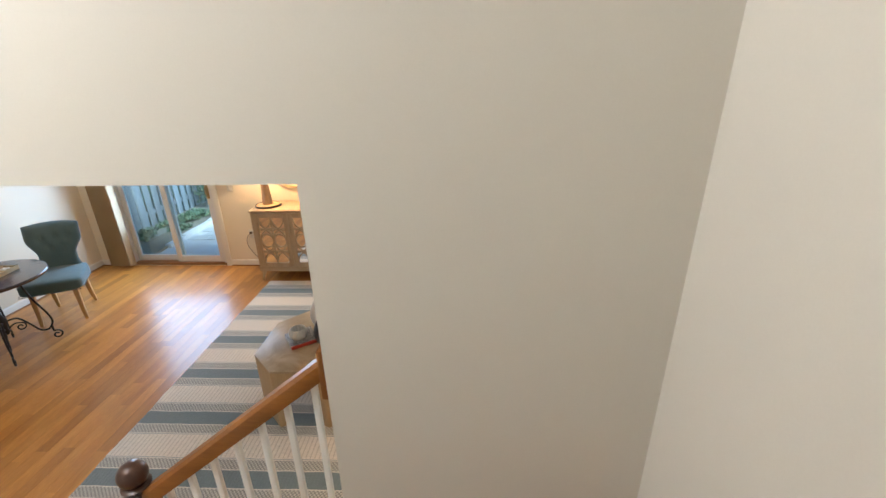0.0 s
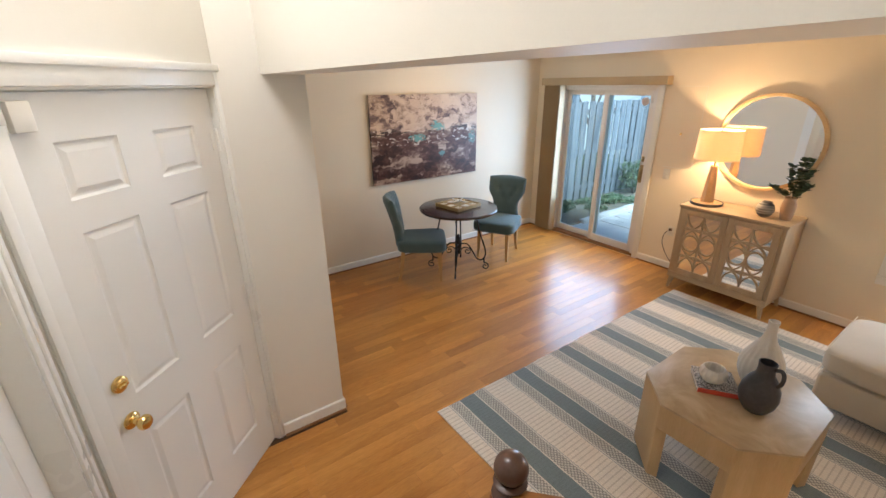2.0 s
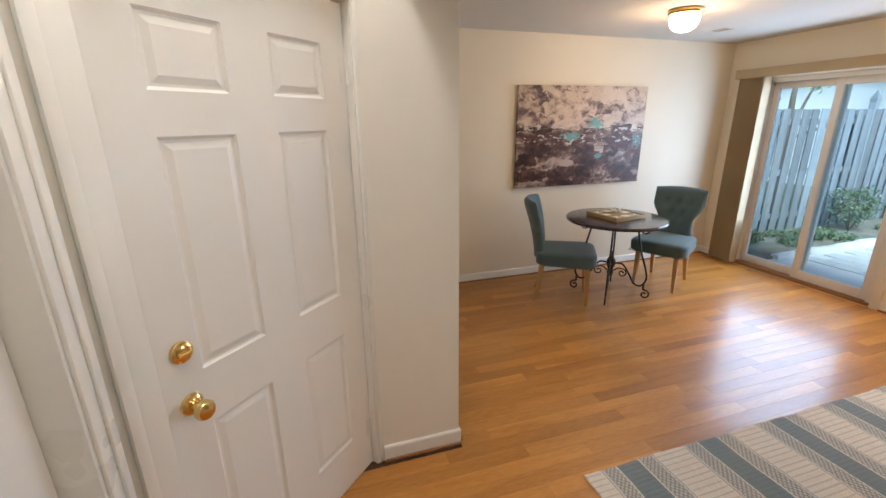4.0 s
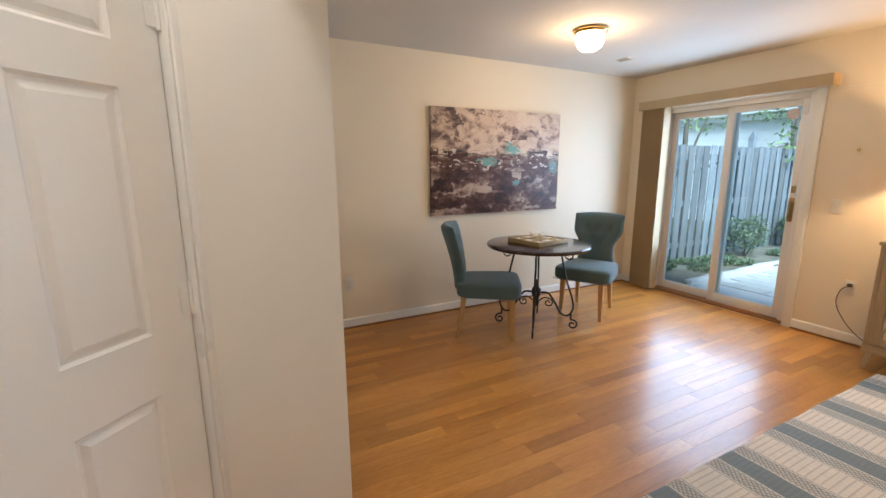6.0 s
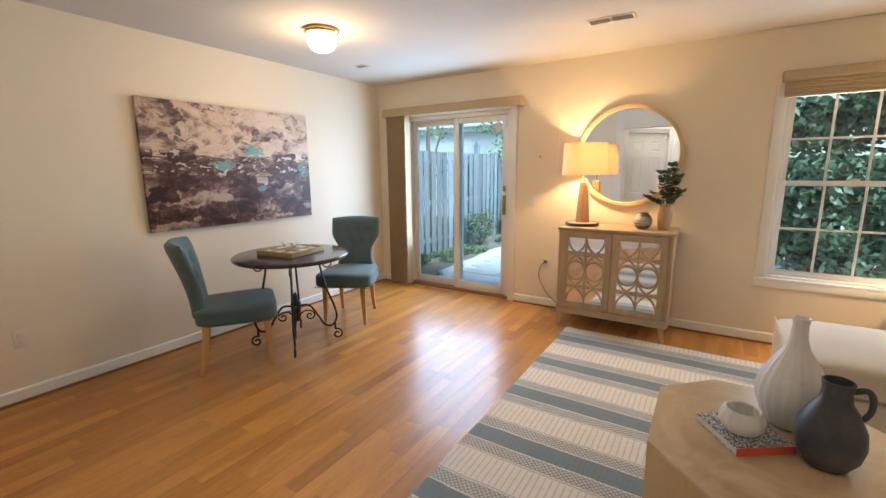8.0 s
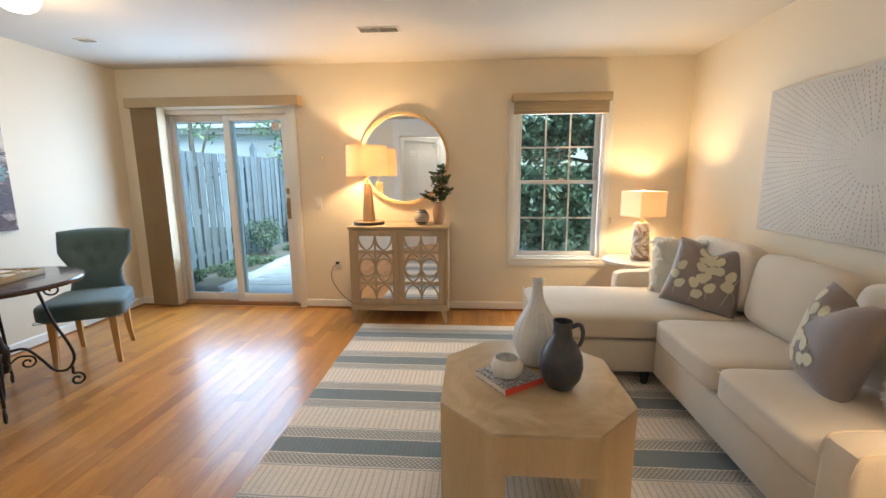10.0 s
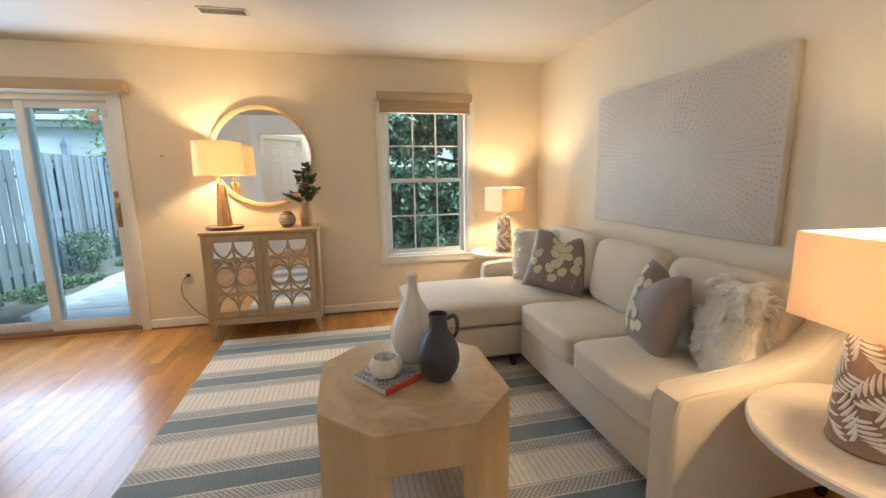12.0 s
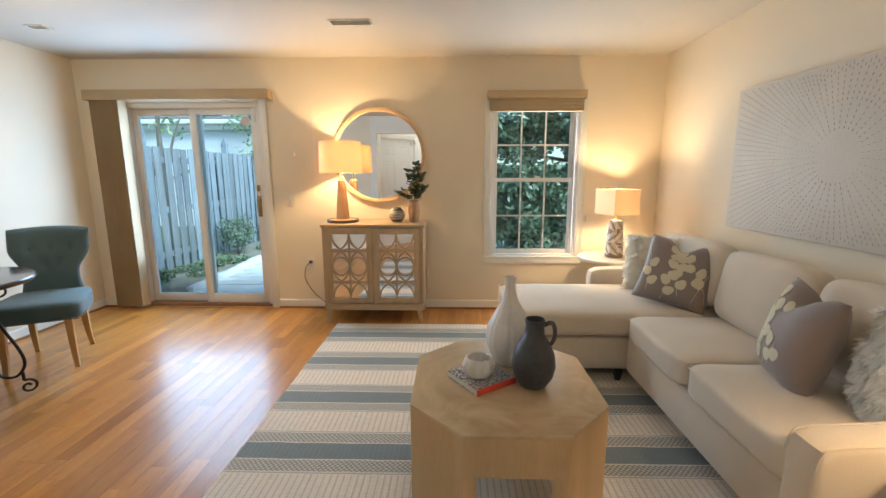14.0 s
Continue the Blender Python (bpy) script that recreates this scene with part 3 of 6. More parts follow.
part("disc", lathe(bmesh.new(), [(0.044, 0.0), (0.047, 0.003), (0.044, 0.008), (0.030, 0.010), (0.028, 0.007), (0.012, 0.007), (0.010, 0.012), (0.003, 0.013)], 32), M["pink_disc"], dc)
part("suction_cup", lathe(bmesh.new(), [(0.014, -0.008), (0.010, -0.003), (0.004, 0.0)], 16), M["vinyl"], dc)
lt = thing("door_latch", pose(x1 - 0.075, YB + 0.044, 1.86), "small white plastic latch on the patio door stile", "latch")
part("latch_body", B(-0.017, 0.017, -0.012, 0.0, -0.035, 0.035, 0.004), M["vinyl"], lt)
bm = bmesh.new()
box(bm, x0 - 0.07, x0, -0.018, 0.0, 0, z1 + 0.06, 0.004)
box(bm, x1, x1 + 0.07, -0.018, 0.0, 0, z1 + 0.06, 0.004)
box(bm, x0, x1, -0.018, 0.0, z1, z1 + 0.06, 0.004)
bmesh.ops.translate(bm, vec=(0, YB, 0), verts=bm.verts[:])
setting("trim_patio_door", bm, M["trim"])

# window
wd = thing("window_1", pose(0, YB, 0), "white double-hung window with six-over-six grilles, closed", "window")
wd["kind"] = "structure"
x0, x1, z0, z1 = WIN
bm = bmesh.new()
for a in ((x0, x0 + 0.03, 0.0, 0.14, z0, z1), (x1 - 0.03, x1, 0.0, 0.14, z0, z1), (x0 + 0.03, x1 - 0.03, 0.0, 0.14, z1 - 0.03, z1), (x0 + 0.03, x1 - 0.03, 0.0, 0.14, z0, z0 + 0.02)):
    box(bm, *a, 0.002)
part("window_frame", bm, M["vinyl"], wd)
zm = 1.275
for name, a, b, y in (("lower_sash", z0 + 0.02, zm + 0.02, 0.045), ("upper_sash", zm - 0.02, z1 - 0.03, 0.085)):
    bm = bmesh.new()
    L0, R0 = x0 + 0.03, x1 - 0.03
    for s in ((L0, L0 + 0.035, a, b), (R0 - 0.035, R0, a, b), (L0 + 0.035, R0 - 0.035, a, a + 0.04), (L0 + 0.035, R0 - 0.035, b - 0.035, b)):
        box(bm, s[0], s[1], y, y + 0.035, s[2], s[3], 0.003)
    sh = part(name, bm, M["vinyl"], wd)
    gx0, gx1, gz0, gz1 = L0 + 0.035, R0 - 0.035, a + 0.04, b - 0.035
    for k in (1, 2):
        xx = gx0 + (gx1 - gx0) * k / 3
        part("muntin", B(xx - 0.008, xx + 0.008, y + 0.012, y + 0.024, gz0, gz1, 0.002), M["vinyl"], sh)
    zz = (gz0 + gz1) / 2
    part("muntin", B(gx0, gx1, y + 0.0118, y + 0.0242, zz - 0.008, zz + 0.008, 0.002), M["vinyl"], sh)
    g = part("pane", B(gx0 - 0.004, gx1 + 0.004, y + 0.016, y + 0.02, gz0 - 0.004, gz1 + 0.004), M["glass"], sh)
    g.visible_shadow = False
part("sash_lock", B(0.0, 0.06, 0.03, 0.045, zm + 0.02, zm + 0.035, 0.004), M["outlet"], wd)
bm = bmesh.new()
box(bm, x0 - 0.065, x0, -0.016, 0.0, z0, z1 + 0.05, 0.004)
box(bm, x1, x1 + 0.065, -0.016, 0.0, z0, z1 + 0.05, 0.004)
box(bm, x0, x1, -0.016, 0.0, z1, z1 + 0.05, 0.004)
box(bm, x0 - 0.067, x1 + 0.067, -0.021, 0.0, z0 - 0.02, z0, 0.004)
box(bm, x0 - 0.065, x1 + 0.065, -0.016, 0.0, z0 - 0.075, z0 - 0.02, 0.005)
bmesh.ops.translate(bm, vec=(0, YB, 0), verts=bm.verts[:])
setting("trim_window", bm, M["trim"])

# blinds
vb = thing("vertical_blind", pose(0, YB, 0), "tan vertical blind drawn aside at the patio door", "blind")
bm = B(-4.19, -2.465, -0.115, -0.105, 2.01, 2.10, 0.002)
box(bm, -4.19, -4.18, -0.105, -0.0, 2.01, 2.10)
box(bm, -2.475, -2.465, -0.105, -0.0, 2.01, 2.10)
box(bm, -4.18, -2.475, -0.105, -0.0, 2.092, 2.10)
part("valance", bm, M["blind"], vb)
part("head_rail", B(-4.16, -2.50, -0.08, -0.035, 2.06, 2.085), M["vinyl"], vb)
for i in range(17):
    x = -4.13 + i * 0.0165
    m = pose(x, -0.058, 0, 0, 0, 74 + (i % 3) * 3)
    part("vane", B(-0.044, 0.044, -0.0008, 0.0008, 0.03, 2.06, m=m), M["blind"], vb)
cb = thing("cellular_shade", pose(0, YB, 0), "tan pleated window shade, drawn up under its valance", "blind")
bm = B(-0.46, 0.43, -0.10, -0.09, 2.005, 2.075, 0.003)
box(bm, -0.46, -0.45, -0.09, 0, 2.005, 2.075)
box(bm, 0.42, 0.43, -0.09, 0, 2.005, 2.075)
box(bm, -0.45, 0.42, -0.09, 0, 2.065, 2.075)
part("valance", bm, M["blind"], cb)
for i in range(7):
    z = 1.893 + i * 0.016
    part("pleat", B(-0.44, 0.41, -0.083 + 0.004 * (i % 2), -0.035, z, z + 0.0145, 0.003), M["blind"], cb)

# ---- outdoors ----
bm = bmesh.new()
box(bm, -60, 60, YB + 0.16, 90, -0.32, -0.12)
box(bm, -60, 60, -60, YB + 0.16, -0.5, -0.3)
setting("ground", bm, M["ground"])

# ---- floor base ----
setting("floor", B(XL - T, XR + T, -0.72, YB, -0.03, -0.004), M["subfloor"])


# ---- more materials ----


def rug_material():
    m, nt, b = material("woven_rug", 0.95, Sheen_Weight=0.3)
    tc = nd(nt, "ShaderNodeTexCoord")
    sep = nd(nt, "ShaderNodeSeparateXYZ")
    nt.links.new(tc.outputs["Object"], sep.inputs[0])
    x, y = sep.outputs[0], sep.outputs[1]
    wob = noise_tex(nt, tc.outputs["Object"], 5.0, 2)
    yy = calc(nt, "ADD", y, calc(nt, "MULTIPLY_ADD", wob, 0.016, -0.008))
    u = calc(nt, "FRACT", calc(nt, "DIVIDE", calc(nt, "ADD", yy, 1.5165), 0.503))
    v = calc(nt, "ABSOLUTE", calc(nt, "SUBTRACT", u, 0.5))  # 0 in the blue band's middle, 0.5 in the cream one's
    blue, cream, grey = (0.185, 0.23, 0.235), (0.82, 0.74, 0.63), (0.40, 0.40, 0.38)
    base = ramp(nt, v, [(0.0, blue), (0.118, (0.74, 0.68, 0.59)), (0.135, (0.31, 0.30, 0.27)), (0.285, (0.74, 0.68, 0.59)), (0.297, grey), (0.312, cream)], "CONSTANT")
    kx = calc(nt, "SINE", calc(nt, "MULTIPLY", x, 2 * math.pi / 0.024))
    ky = calc(nt, "SINE", calc(nt, "MULTIPLY", yy, 2 * math.pi / 0.024))
    dots = calc(nt, "GREATER_THAN", calc(nt, "MULTIPLY", kx, ky), 0.10)
    inband = calc(nt, "MULTIPLY", calc(nt, "GREATER_THAN", v, 0.135), calc(nt, "LESS_THAN", v, 0.285))
    base = mixc(nt, calc(nt, "MULTIPLY", calc(nt, "MULTIPLY", dots, inband), 0.9), base, (0.66, 0.62, 0.54))
    ticks = calc(nt, "GREATER_THAN", calc(nt, "SINE", calc(nt, "MULTIPLY", x, 2 * math.pi / 0.03)), 0.72)
    incream = calc(nt, "GREATER_THAN", v, 0.325)
    base = mixc(nt, calc(nt, "MULTIPLY", calc(nt, "MULTIPLY", ticks, incream), 0.45), base, (0.40, 0.33, 0.25))
    streak = nd(nt, "ShaderNodeMapping")
    streak.inputs["Scale"].default_value = (6, 90, 1)
    nt.links.new(tc.outputs["Object"], streak.inputs[0])
    n = noise_tex(nt, streak.outputs[0], 3.0, 4)
    base = mixc(nt, 0.6, base, ramp(nt, n, [(0.3, (0.72, 0.72, 0.72)), (0.7, (1.12, 1.12, 1.12))]), "MULTIPLY")
    nt.links.new(base, b.inputs["Base Color"])
    w = nd(nt, "ShaderNodeTexVoronoi", Scale=170.0)
    nt.links.new(tc.outputs["Object"], w.inputs["Vector"])
    bump(nt, b, calc(nt, "ADD", w.outputs["Distance"], calc(nt, "MULTIPLY", kx, 0.25)), 0.55, 0.003)
    return m


def painting_material():
    m, nt, b = material("abstract_paint", 0.55)
    tc = nd(nt, "ShaderNodeTexCoord")
    o = tc.outputs["Object"]  # y along the picture 0..1.5, z up 0..0.98
    sep = nd(nt, "ShaderNodeSeparateXYZ")
    nt.links.new(o, sep.inputs[0])
    y, z = sep.outputs[1], sep.outputs[2]

    def blot(scale, sy, sz, off, detail=5.0, rough=0.62):
        mp = nd(nt, "ShaderNodeMapping")
        mp.inputs["Scale"].default_value = (1, sy, sz)
        mp.inputs["Location"].default_value = (off, off * 0.7, off * 1.3)
        nt.links.new(o, mp.inputs[0])
        return noise_tex(nt, mp.outputs[0], scale, detail, rough, 0.6)
    big, mid, fine, streaks = blot(3.0, 0.6, 1.1, 3), blot(8.0, 0.8, 1.2, 11, 6.0, 0.7), blot(19, 0.7, 1.6, 5), blot(4.0, 0.4, 8.0, 8)

    def dabs(scale, off):
        """Random grey values in squarish brush dabs with ragged edges."""
        warp = nd(nt, "ShaderNodeTexNoise", Scale=14.0, Detail=4.0)
        nt.links.new(o, warp.inputs["Vector"])
        push = nd(nt, "ShaderNodeVectorMath", operation="MULTIPLY_ADD")
        nt.links.new(warp.outputs["Color"], push.inputs[0])
        push.inputs[1].default_value = (0.0, 0.13, 0.09)
        nt.links.new(o, push.inputs[2])
        mp = nd(nt, "ShaderNodeMapping")
        mp.inputs["Scale"].default_value = (1, 0.7, 1.25)
        mp.inputs["Location"].default_value = (off, off, off)
        nt.links.new(push.outputs[0], mp.inputs[0])
        vo = nd(nt, "ShaderNodeTexVoronoi", Scale=scale, distance="CHEBYCHEV")
        nt.links.new(mp.outputs[0], vo.inputs["Vector"])
        one = nd(nt, "ShaderNodeSeparateColor")
        nt.links.new(vo.outputs["Color"], one.inputs[0])
        return one.outputs[0]
    d1, d2 = dabs(7.0, 0.3), dabs(15.0, 1.7)
    paint = calc(nt, "ADD", calc(nt, "MULTIPLY_ADD", d1, 0.26, calc(nt, "MULTIPLY", d2, 0.16)), calc(nt, "MULTIPLY_ADD", big, 0.55, calc(nt, "MULTIPLY_ADD", mid, 0.75, -0.36)))
    top = ramp(nt, paint, [(0.28, (0.07, 0.045, 0.045)), (0.39, (0.20, 0.135, 0.12)), (0.45, (0.36, 0.255, 0.195)), (0.52, (0.55, 0.42, 0.325)), (0.70, (0.66, 0.53, 0.415))])
    low = ramp(nt, paint, [(0.33, (0.032, 0.014, 0.013)), (0.45, (0.085, 0.034, 0.027)), (0.54, (0.135, 0.07, 0.055)), (0.60, (0.27, 0.18, 0.14)), (0.70, (0.52, 0.39, 0.30))])
    edge = calc(nt, "ADD", z, calc(nt, "MULTIPLY_ADD", d1, 0.05, calc(nt, "MULTIPLY_ADD", streaks, 0.10, -0.075)))
    col = mixc(nt, ramp(nt, edge, [(0.545, (0, 0, 0)), (0.565, (1, 1, 1))]), low, top)
    # the dark streaked band below the horizon
    band = ramp(nt, edge, [(0.36, (0, 0, 0)), (0.46, (1, 1, 1)), (0.555, (1, 1, 1)), (0.575, (0, 0, 0))])
    dark = ramp(nt, streaks, [(0.40, (0, 0, 0)), (0.56, (1, 1, 1))])
    col = mixc(nt, calc(nt, "MULTIPLY", calc(nt, "MULTIPLY", band, dark), 0.8), col, (0.075, 0.028, 0.024))
    line = calc(nt, "LESS_THAN", calc(nt, "ABSOLUTE", calc(nt, "SUBTRACT", edge, calc(nt, "MULTIPLY_ADD", mid, 0.03, 0.55))), 0.008)
    col = mixc(nt, calc(nt, "MULTIPLY", line, ramp(nt, big, [(0.42, (0, 0, 0)), (0.5, (0.9, 0.9, 0.9))])), col, (0.02, 0.014, 0.014))
    white = calc(nt, "MULTIPLY", calc(nt, "GREATER_THAN", fine, 0.585), calc(nt, "MULTIPLY", calc(nt, "GREATER_THAN", edge, 0.43), calc(nt, "LESS_THAN", edge, 0.60)))
    col = mixc(nt, calc(nt, "MULTIPLY", white, 0.8), col, (0.70, 0.62, 0.54))
    # turquoise touches
    for cy, cz, ry, rz, a in ((0.90, 0.62, 0.10, 0.055, 0.95), (0.60, 0.49, 0.11, 0.045, 0.9), (0.94, 0.29, 0.06, 0.035, 0.7), (1.42, 0.45, 0.06, 0.07, 0.5)):
        dy = calc(nt, "DIVIDE", calc(nt, "SUBTRACT", y, cy), ry)
        dz = calc(nt, "DIVIDE", calc(nt, "SUBTRACT", z, cz), rz)
        d = calc(nt, "ADD", calc(nt, "ADD", calc(nt, "MULTIPLY", dy, dy), calc(nt, "MULTIPLY", dz, dz)), calc(nt, "MULTIPLY_ADD", fine, 7.0, -3.4))
        col = mixc(nt, calc(nt, "MULTIPLY", calc(nt, "LESS_THAN", d, 0.75), a), col, (0.14, 0.36, 0.33))
    speck = calc(nt, "LESS_THAN", fine, 0.34)
    col = mixc(nt, calc(nt, "MULTIPLY", speck, 0.6), col, (0.05, 0.03, 0.04))
    nt.links.new(col, b.inputs["Base Color"])
    bump(nt, b, calc(nt, "ADD", mid, fine), 0.5, 0.003)
    return m


def speckled_cover():
    m, nt, b = material("speckled_cover", 0.4)
    v = coords(nt)
    n = noise_tex(nt, v, 170, 3, 0.75)
    nt.links.new(ramp(nt, n, [(0.47, (0.03, 0.03, 0.035)), (0.53, (0.62, 0.6, 0.57))]), b.inputs["Base Color"])
    return m


def banded_pot():
    m, nt, b = material("banded_raku_pot", 0.45)
    v = coords(nt, (2, 2, 26))
    n = noise_tex(nt, v, 2.2, 4)
    nt.links.new(ramp(nt, n, [(0.38, (0.06, 0.055, 0.055)), (0.5, (0.28, 0.25, 0.21)), (0.62, (0.5, 0.45, 0.38))]), b.inputs["Base Color"])
    bump(nt, b, n, 0.5, 0.002)
    return m


M["rug"] = rug_material()
M["painting"] = painting_material()
M["cover"] = speckled_cover()
M["raku"] = banded_pot()
M["red"] = mottled("red_paper", (0.62, 0.06, 0.035), (0.72, 0.09, 0.05), 0.5)
M["pages"] = mottled("book_pages", (0.66, 0.6, 0.5), (0.76, 0.7, 0.6), 0.8, 3, 200, stretch=(1, 1, 30))
M["carve_brown"] = mottled("carved_brown", (0.25, 0.15, 0.095), (0.34, 0.21, 0.14), 0.55, 12, 90, 0.3)
M["carve_white"] = mottled("carved_white", (0.72, 0.67, 0.58), (0.80, 0.75, 0.66), 0.55, 12, 90, 0.2)
M["canvas_art"] = mottled("white_plaster_panel", (0.56, 0.52, 0.46), (0.64, 0.60, 0.53), 0.6, 3, 90, 0.4, 0.002)
M["canvas_dash"] = mottled("silver_dash", (0.38, 0.35, 0.30), (0.48, 0.445, 0.39), 0.45, 20, 90, 0.2, 0.001, 0.1)



def slab_top():
    """A pale slab whose growth rings run round its middle."""
    m, nt, b = material("growth_ring_top", 0.40)
    v = coords(nt, (1.0, 0.9, 1.0))
    w = nd(nt, "ShaderNodeTexWave", wave_type="RINGS", rings_direction="Z", Scale=3.5, Distortion=9.0, Detail=4.0)
    w.inputs["Detail Scale"].default_value = 1.2
    nt.links.new(v, w.inputs["Vector"])
    n = noise_tex(nt, v, 5.0, 5, 0.6, 1.5)
    f = calc(nt, "ADD", calc(nt, "MULTIPLY", w.outputs["Fac"], 0.07), calc(nt, "MULTIPLY", n, 0.93))
    nt.links.new(ramp(nt, f, [(0.26, (0.39, 0.275, 0.15)), (0.5, (0.51, 0.38, 0.225)), (0.72, (0.61, 0.48, 0.31))]), b.inputs["Base Color"])
    nt.links.new(calc(nt, "MULTIPLY_ADD", n, 0.2, 0.28), b.inputs["Roughness"])
    bump(nt, b, f, 0.25, 0.001)
    return m


M["block_top"] = slab_top()

# ---- cabinet wall ----
cab = thing("cabinet", pose(-1.48, 5.16, 0), "whitewashed oak two-door cabinet with mirrored fretwork doors", "cabinet")
CW, CD = 0.894, 0.42  # x -0.447..0.447, front at y -0.22
bm = bmesh.new()
fy, by = -0.222, 0.225
box(bm, -0.447, -0.415, fy + 0.012, by, 0.13, 0.875, 0.002)
box(bm, 0.415, 0.447, fy + 0.012, by, 0.13, 0.875, 0.002)
box(bm, -0.415, 0.415, fy + 0.012, by, 0.13, 0.165, 0.002)
box(bm, -0.415, 0.415, by - 0.012, by, 0.165, 0.875)
box(bm, -0.415, 0.415, fy + 0.03, by - 0.012, 0.855, 0.875)
part("carcass", bm, M["wash_oak_v"], cab)
part("cabinet_top", B(-0.457, 0.457, fy, by, 0.875, 0.90, 0.003), M["wash_oak"], cab)
part("plinth", B(-0.447, 0.447, fy + 0.002, fy + 0.014, 0.125, 0.185, 0.003), M["wash_oak"], cab)
for sx in (-1, 1):
    for y in (fy + 0.03, by - 0.03):
        bm = bmesh.new()
        s = 1 if y > 0 else -1
        lathe(bm, [(0.015, 0.0), (0.030, 0.125)], 4, pose(0, 0, 0, 0, 0, 45))
        for v in bm.verts:
            if v.co.z < 0.01:
                v.co += Vector((sx * 0.022, s * 0.012, 0))
        bmesh.ops.translate(bm, vec=(sx * 0.405, y, 0), verts=bm.verts[:])
        part("leg", bm, M["wash_oak_v"], cab)


def fret(door, x0, x1, z0, z1, y, t=0.0145, dep=0.008):
    """Overlapping circles in two columns, cut off by the window x0..x1, z0..z1."""
    xm_, R = (x0 + x1) / 2, (x1 - x0) / 4

    def ribbon(pts, lift):
        run = []
        bm = bmesh.new()
        for p in pts + [None]:
            if p is not None and x0 - 1e-4 <= p[0] <= x1 + 1e-4 and z0 - 1e-4 <= p[1] <= z1 + 1e-4:
                run.append(p)
                continue
            if len(run) > 2:
                lo = []
                for i, q in enumerate(run):
                    a, b2 = run[max(i - 1, 0)], run[min(i + 1, len(run) - 1)]
                    n = Vector((-(b2[1] - a[1]), b2[0] - a[0])).normalized() * t / 2
                    lo.append([bm.verts.new((q[0] + sx * n.x, yy, q[1] + sx * n.y)) for sx, yy in ((-1, y - lift), (1, y - lift), (1, y + dep), (-1, y + dep))])
                for a, b2 in zip(lo, lo[1:]):
                    for i in range(4):
                        bm.faces.new((a[i], b2[i], b2[(i + 1) % 4], a[(i + 1) % 4]))
            run = []
        bmesh.ops.recalc_face_normals(bm, faces=bm.faces[:])
        part("fret_ring", bm, M["wash_oak"], door, smooth=None)
    H = z1 - z0
    turn = np.linspace(0.01, 2 * math.pi - 0.01, 65)
    for i, cx in enumerate((x0, xm_, x1)):
        for k in range(3):
            ribbon([(cx + 2 * R * math.cos(a), z0 + H * k / 2 + 2 * R * math.sin(a)) for a in turn], 0.0003 * (i * 3 + k))
    for i, cx in enumerate((x0 + R, x1 - R)):
        ribbon([(cx + R * 0.97 * math.cos(a), z0 + H / 2 + R * 1.04 * math.sin(a)) for a in turn], 0.0028 + 0.0003 * i)
    part("fret_bar", B(xm_ - t / 2, xm_ + t / 2, y - 0.0035, y + dep, z0, z1), M["wash_oak"], door)
    for z in (z0 + H / 4, z0 + 3 * H / 4):
        for cx in (x0, x1 - 0.012):
            part("fret_spur", B(cx, cx + 0.012, y + 0.001, y + dep, z - 0.012, z + 0.012), M["wash_oak"], door)


for sx, name in ((-1, "left"), (1, "right")):
    x0, x1 = (-0.414, -0.002) if sx < 0 else (0.002, 0.414)
    z0, z1 = 0.19, 0.868
    w = 0.052
    bm = bmesh.new()
    for a in ((x0, x0 + w, z0, z1), (x1 - w, x1, z0, z1), (x0 + w, x1 - w, z1 - w, z1), (x0 + w, x1 - w, z0, z0 + w)):
        box(bm, a[0], a[1], fy - 0.004, fy + 0.014, a[2], a[3], 0.002)
    d = part("cabinet_door", bm, M["wash_oak_v"], cab)
    part("mirror_panel", B(x0 + w - 0.004, x1 - w + 0.004, fy + 0.008, fy + 0.012, z0 + w - 0.004, z1 - w + 0.004), M["mirror"], d, "mirrored door panel")
    fret(d, x0 + w, x1 - w, z0 + w, z1 - w, fy - 0.001)

# round mirror
mir = thing("round_mirror", pose(-1.478, YB, 1.505, 90, 0, 0), "round wall mirror in a light wooden frame", "mirror")
bm = lathe(bmesh.new(), [(0.405, 0.0), (0.436, 0.0), (0.437, 0.036), (0.434, 0.040), (0.409, 0.040), (0.406, 0.036), (0.405, 0.0)], 96, cap=False)
bmesh.ops.recalc_face_normals(bm, faces=bm.faces[:])
part("mirror_frame", bm, M["mirror_frame"], mir)
part("mirror_glass", lathe(bmesh.new(), [(0.407, 0.010), (0.407, 0.016)], 96), M["mirror"], mir, "clear mirror glass")

# lamp on the cabinet
CT = 0.90


def ring_shade(bm, r0, r1, z0, z1, t=0.002, seg=64, square=False):
    rr = math.sqrt(2) if square else 1
    s = 4 if square else seg
    m = pose(0, 0, 0, 0, 0, 45) if square else None
    lathe(bm, [(r0 * rr, z0), (r1 * rr, z1), ((r1 - t) * rr, z1), ((r0 - t) * rr, z0), (r0 * rr, z0)], s, m, cap=False)
    bmesh.ops.remove_doubles(bm, verts=bm.verts[:], dist=1e-6)
    bmesh.ops.recalc_face_normals(bm, faces=bm.faces[:])
    return bm


def bulb(parent, z):
    bm = lathe(bmesh.new(), [(0.012, z - 0.06), (0.014, z - 0.03), (0.026, z - 0.005), (0.030, z + 0.012), (0.024, z + 0.032), (0.008, z + 0.042)], 16)
    b = part("bulb", bm, M["bulb_glass"], parent, "glowing frosted bulb")
    b.visible_shadow = False
    part("socket", lathe(bmesh.new(), [(0.016, z - 0.115), (0.016, z - 0.06)], 16), M["brass"], parent)


